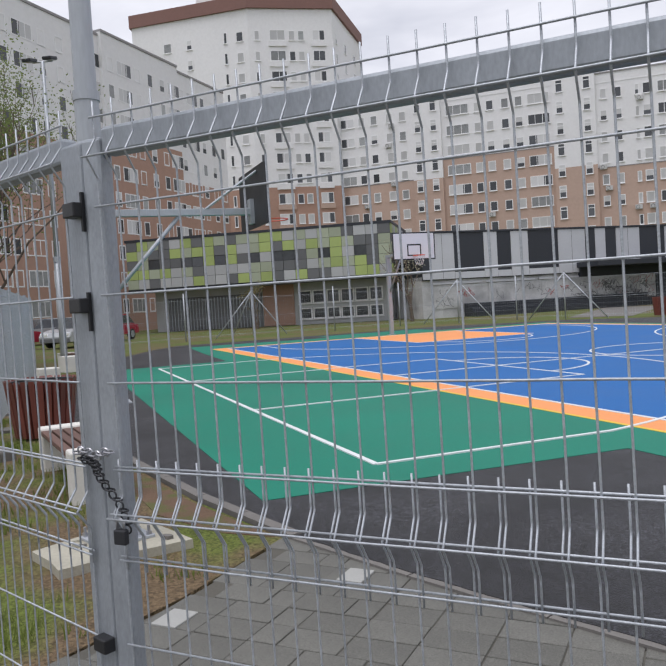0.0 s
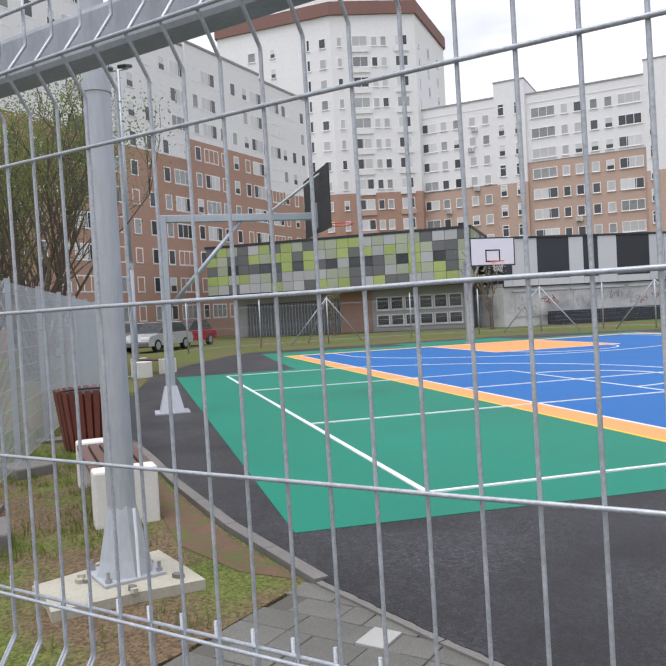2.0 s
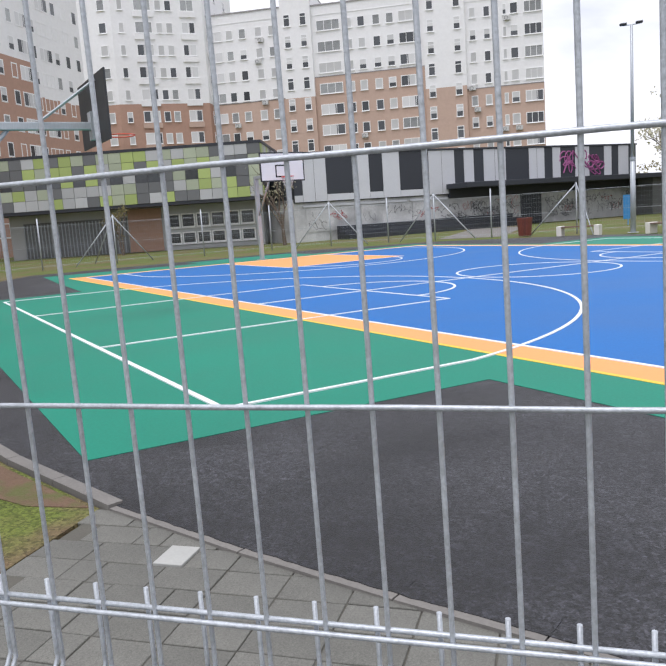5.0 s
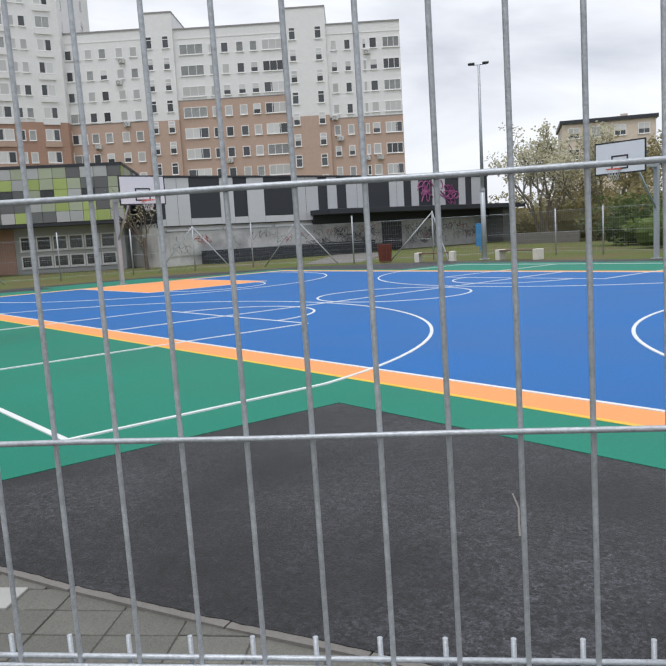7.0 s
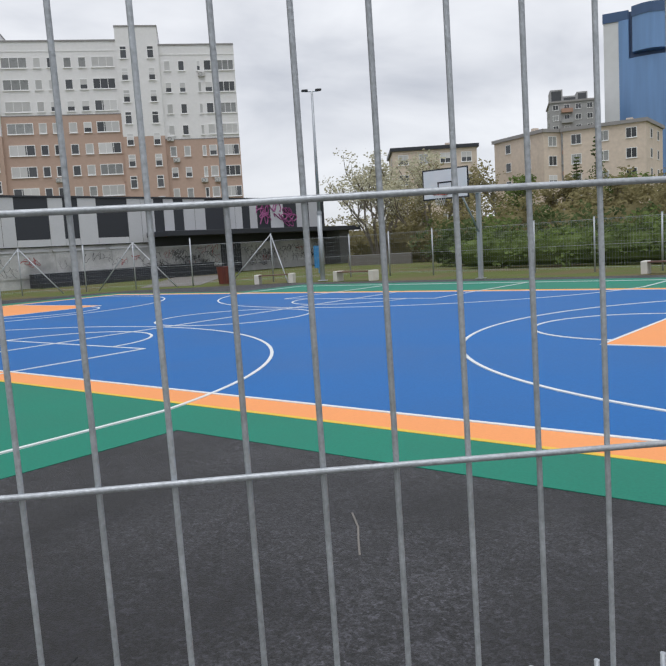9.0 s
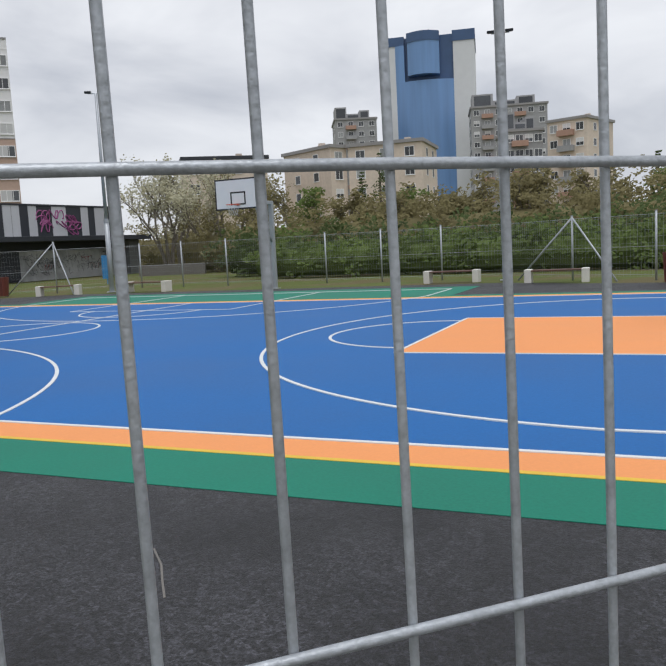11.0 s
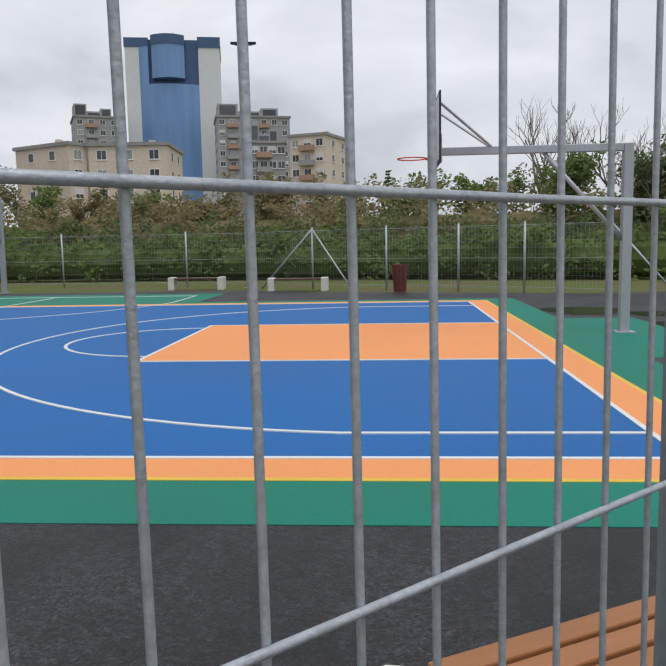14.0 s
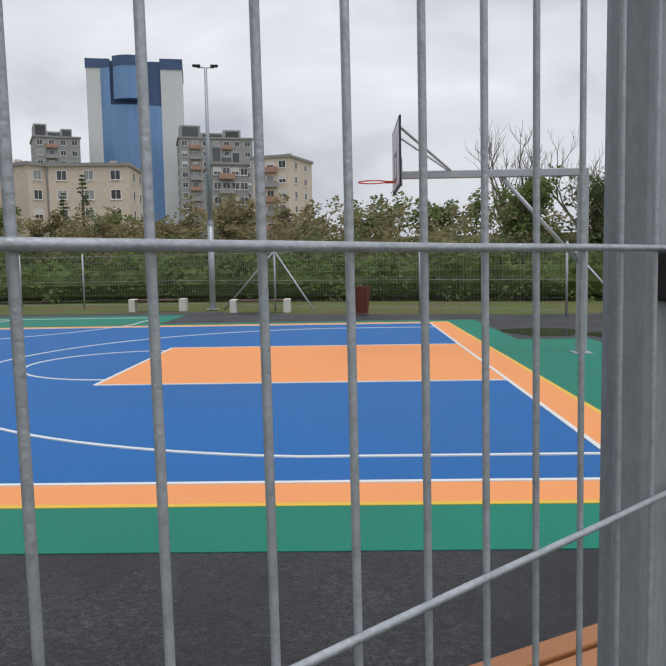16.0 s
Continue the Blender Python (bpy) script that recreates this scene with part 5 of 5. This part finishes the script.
def branches(g, tips, p, d, length, r, level, rnd, up=0.25):
    bend = Vector((rnd.uniform(-0.2, 0.2), rnd.uniform(-0.2, 0.2), rnd.uniform(-0.05, 0.2)))
    mid = p + d * length * 0.5
    d2 = (d + bend).normalized()
    end = mid + d2 * length * 0.5
    g.tube([p, mid, end], [r, r * 0.85, r * 0.6], 5 if level > 1 else 4, cap=False)
    tips.append(end)
    if level == 0:
        return
    for _ in range(rnd.choice((2, 3, 3))):
        q = Vector((rnd.uniform(-1, 1), rnd.uniform(-1, 1), rnd.uniform(-0.1, 0.7) + up)).normalized()
        branches(g, tips, end if rnd.random() < 0.6 else mid, (d2 + q * 0.85).normalized(), length * rnd.uniform(0.6, 0.82), r * 0.55, level - 1, rnd, up)


def tree(x, y, h, seed, leaf, label, density=10, leaf_size=0.1, trunks=1, levels=4, spread=1.0, bark="bark"):
    rnd = random.Random(seed)
    t = thing("tree", label, "tree", pose(x, y, 0), "trees")
    g, tips = Geo(), []
    for k in range(trunks):
        d = Vector((rnd.uniform(-0.25, 0.25) * spread, rnd.uniform(-0.25, 0.25) * spread, 1)).normalized()
        branches(g, tips, Vector((rnd.uniform(-0.2, 0.2) * (trunks > 1), rnd.uniform(-0.2, 0.2) * (trunks > 1), -0.05)), d, h * 0.34, 0.028 * h / (1 + 0.2 * trunks), levels, rnd)
    part("trunk", g, M[bark], t)
    if leaf:
        c = Geo()
        for p in tips:
            if p.z > h * 0.25:
                leaf_cloud(c, p, 0.07 * h * rnd.uniform(0.7, 1.4), density, leaf_size, rnd)
        part("crown", c, M[leaf], t)
    return t


tree(-25.0, -8.6, 10.0, 1, "leaf_spring", "many-stemmed tree coming into pale leaf by the mesh fence", 24, 0.04, 11, 4, 1.7)
tree(-30.0, -11.0, 9.6, 2, "leaf_spring", "bushy tree coming into pale leaf before the brown block", 16, 0.04, 9, 4, 1.7)
tree(-35.0, -9.8, 8.5, 12, None, "bare branching tree before the brown block", 0, 0.05, 4, 4, 1.4)
tree(-43.6, 15.2, 5.6, 3, "leaf_pale", "small young tree beside the hall", 6, 0.07, 2, 3, 1.0)
tree(-50.5, 7.0, 3.6, 13, "leaf_olive", "small budding tree before the pavilion", 6, 0.07, 2, 3, 1.0)
for k, (x, y, h, leaf) in enumerate(((-40.0, 52.0, 9.5, "leaf_pale"), (-34.0, 50.0, 8.5, "leaf_olive"), (-29.0, 49.0, 8.2, "leaf_olive"), (-25.0, 46.0, 5.6, "leaf"), (-20.5, 44.0, 5.0, "leaf_olive"), (-16.5, 42.0, 4.7, "leaf_olive"), (-11.5, 40.5, 5.0, "leaf_olive"), (-8.5, 39.0, 5.6, "leaf_olive"), (-4.2, 40.0, 5.4, "leaf_olive"), (0.5, 38.5, 5.6, "leaf"), (4.5, 37.5, 5.8, "leaf"), (9.0, 39.0, 6.0, "leaf"), (13.0, 36.5, 6.2, "leaf_olive"), (17.0, 34.0, 5.6, "leaf_dark"), (21.0, 31.0, 6.0, "leaf_dark"), (7.5, 33.0, 5.6, "leaf"), (11.0, 31.0, 5.8, "leaf_dark"), (14.5, 29.5, 5.8, "leaf_olive"), (-37.0, 46.0, 8.6, "leaf_pale"), (-31.5, 44.0, 7.6, "leaf_pale"), (-14.0, 46.0, 4.8, "leaf_olive"), (-18.5, 48.0, 5.3, "leaf"))):
    tree(x, y, h * 1.12, 30 + k, leaf, "leafing tree in the belt behind the far fence", 26, 0.13, 3, 3, 1.6, "twig")
tree(8.6, 41.0, 10.5, 71, None, "tall bare tree above the hedge", 0, 0.1, 2, 5, 1.3, "twig")
tree(13.5, 42.0, 9.5, 72, None, "tall bare tree above the hedge", 0, 0.1, 2, 5, 1.3, "twig")
tree(18.0, 38.0, 8.5, 73, "leaf_olive", "tall budding tree above the hedge", 5, 0.1, 2, 5, 1.3, "twig")


def conifer(x, y, h, seed):
    rnd = random.Random(seed)
    t = thing("conifer", "dark green pointed conifer behind the hedge", "conifer", pose(x, y, 0), "conifers")
    part("trunk", Geo().tube([(0, 0, -0.05), (0, 0, h * 0.95)], [0.03 * h, 0.01], 6), M["bark"], t)
    c = Geo()
    for k in range(26):
        f = k / 26
        r = (1 - f) * h * 0.2 + 0.1
        for j in range(7):
            a = rnd.uniform(0, 6.28)
            leaf_cloud(c, (r * 0.6 * math.cos(a), r * 0.6 * math.sin(a), h * (0.1 + 0.88 * f)), r * 0.5, 6, 0.1, rnd, 0.5)
    part("crown", c, M["leaf_dark"], t)


conifer(-20.5, 50.0, 8.6, 5)
conifer(-22.5, 51.5, 7.4, 6)
conifer(-1.2, 47.0, 6.6, 7)


def hedge(pts, h, w, seed, leaf, label, n):
    rnd = random.Random(seed)
    b = thing("hedge", label, "hedge", kind="stuff")
    c = Geo()
    for _ in range(n):
        i = rnd.randrange(len(pts) - 1)
        p = Vector(pts[i]).lerp(Vector(pts[i + 1]), rnd.random())
        hh = h * (0.75 + 0.25 * math.sin(p.x * 1.3 + seed) * math.sin(p.x * 0.37 + 2) + rnd.uniform(-0.12, 0.12))
        z = hh * rnd.random() ** 0.7
        leaf_cloud(c, (p.x + rnd.uniform(-w, w), p.y + rnd.uniform(-w, w), max(0.15, z)), 0.5, 22, 0.12, rnd, 0.7)
    part("foliage", c, M[leaf], b)
    part("inner_mass", Geo().tube([(x, y, h * 0.3) for x, y in pts], h * 0.28, 8), M[leaf], b)


hedge([(-24, 34), (-18, 32.5), (-8, 31.0), (0, 29.5), (8, 27.0), (16, 24.0), (24, 20.0)], 3.0, 1.6, 4, "leaf_dark", "dense dark hedge behind the far fence", 1100)
hedge([(-20, 29.5), (-8, 28.5), (0, 27.0), (9, 24.0)], 2.4, 1.0, 6, "leaf", "green shrubs along the far fence", 420)
hedge([(-34, 45), (-20, 41), (-8, 37), (0, 36), (10, 33), (20, 29)], 5.0, 2.2, 9, "leaf_olive", "budding shrubs behind the hedge", 1500)
hedge([(-62, 62), (-50, 62), (-42, 58), (-34, 50)], 5.2, 2.2, 12, "leaf_olive", "budding shrubs closing the gap beside the hall", 700)
garden_wall = sheet("low_wall", Geo().bevel_box(-2.6, -0.1, -0.2, 2.6, 0.1, 0.75, 0.02), M["kerb"], "low stained concrete wall beside the path", "wall")
garden_wall.matrix_basis = pose(-33.5, 41.0, 0, 0, 0, 8)

tagged(part("sign_panel", Geo().bevel_box(-0.25, -0.02, 0.3, 0.25, 0.02, 1.6, 0.01).box(-0.03, -0.02, 0.0, 0.03, 0.02, 0.3), M["graffiti_blue"], m=pose(-29.5, 29.0, 0, 0, 0, 35)), "narrow blue sign standing near the hall", "sign")
sheet("path", Geo().prism([(-33.0, 18.8), (-30.0, 20.2), (-40.0, 32.0), (-43.5, 30.0)], -0.04, -0.015), M["kerb"], "pale concrete path leading to the hall", "path")

# ---- pavers ----
paving = thing("pavement", "grey concrete pavers laid in running bond by the gate", "pavement", kind="structure")
part("bedding", Geo().prism([(-5.52, -4.88), (-4.55, -4.5), (-3.2, -3.93), (0.5, -2.42), (5.0, -0.57), (7.0, -4.0), (3.0, -12.0), (-4.3, -12.0), (-4.3, -6.4), (-4.85, -5.62)], -0.06, -0.013), M["joint"], paving)
kd = Vector((U.x, U.y))
kn = Vector((-kd.y, kd.x))
PW, PH = 0.30, 0.195
pave_mesh = [Geo().bevel_box(-w / 2 + 0.003, -PH / 2 + 0.003, -0.05, w / 2 - 0.003, PH / 2 - 0.003, 0.0, 0.005).mesh("paver", M["paver"]) for w in (PW, PW / 2)]
kerb_dir = Vector((1.35, 0.57)).normalized()
tile_a, tile_b = Vector((-4.70, -4.71)), Vector((-4.61, -5.71))
rp = random.Random(5)
count = 0
for r in range(-16, 24):
    x = -3.0 + 0.15 * (r % 2)
    while x < 3.4:
        half = rp.random() < 0.14
        w = PW / 2 if half else PW
        q = tile_a + kd * (x + w / 2) - kn * (r * PH)
        x += w
        rel = q - Vector((-5.52, -4.86))
        side = kerb_dir.x * rel.y - kerb_dir.y * rel.x
        left = -5.5 + 0.62 * max(0.0, (-4.86 - q.y)) / 0.75
        if side > 0.10 or q.x - 0.06 < min(left, -4.32) or q.x > -1.5 or q.y < -7.2 or count >= 299:
            continue
        if abs((q - tile_a).dot(kd)) < 0.07 + w / 2 and abs((q - tile_a).dot(kn)) < 0.1:
            continue
        count += 1
        part("paver", pave_mesh[1 if half else 0], None, paving, m=pose(q.x, q.y, -0.006 + rp.uniform(-0.003, 0.002), rp.uniform(-0.5, 0.5), rp.uniform(-0.5, 0.5), math.degrees(math.atan2(kd.y, kd.x)) + rp.uniform(-0.5, 0.5)))
for sx in (-1, 1):
    q = tile_a + kd * (sx * 0.149)
    part("paver", pave_mesh[1], None, paving, m=pose(q.x, q.y, -0.009, 0, 0, math.degrees(math.atan2(kd.y, kd.x))))
for q in (tile_a, tile_b):
    part("pale_tile", Geo().bevel_box(-0.074, -0.095, -0.05, 0.074, 0.095, 0.002, 0.004), M["white_tile"], paving, "pale square tile among the pavers", pose(q.x, q.y, 0, 0, 0, 43.4))
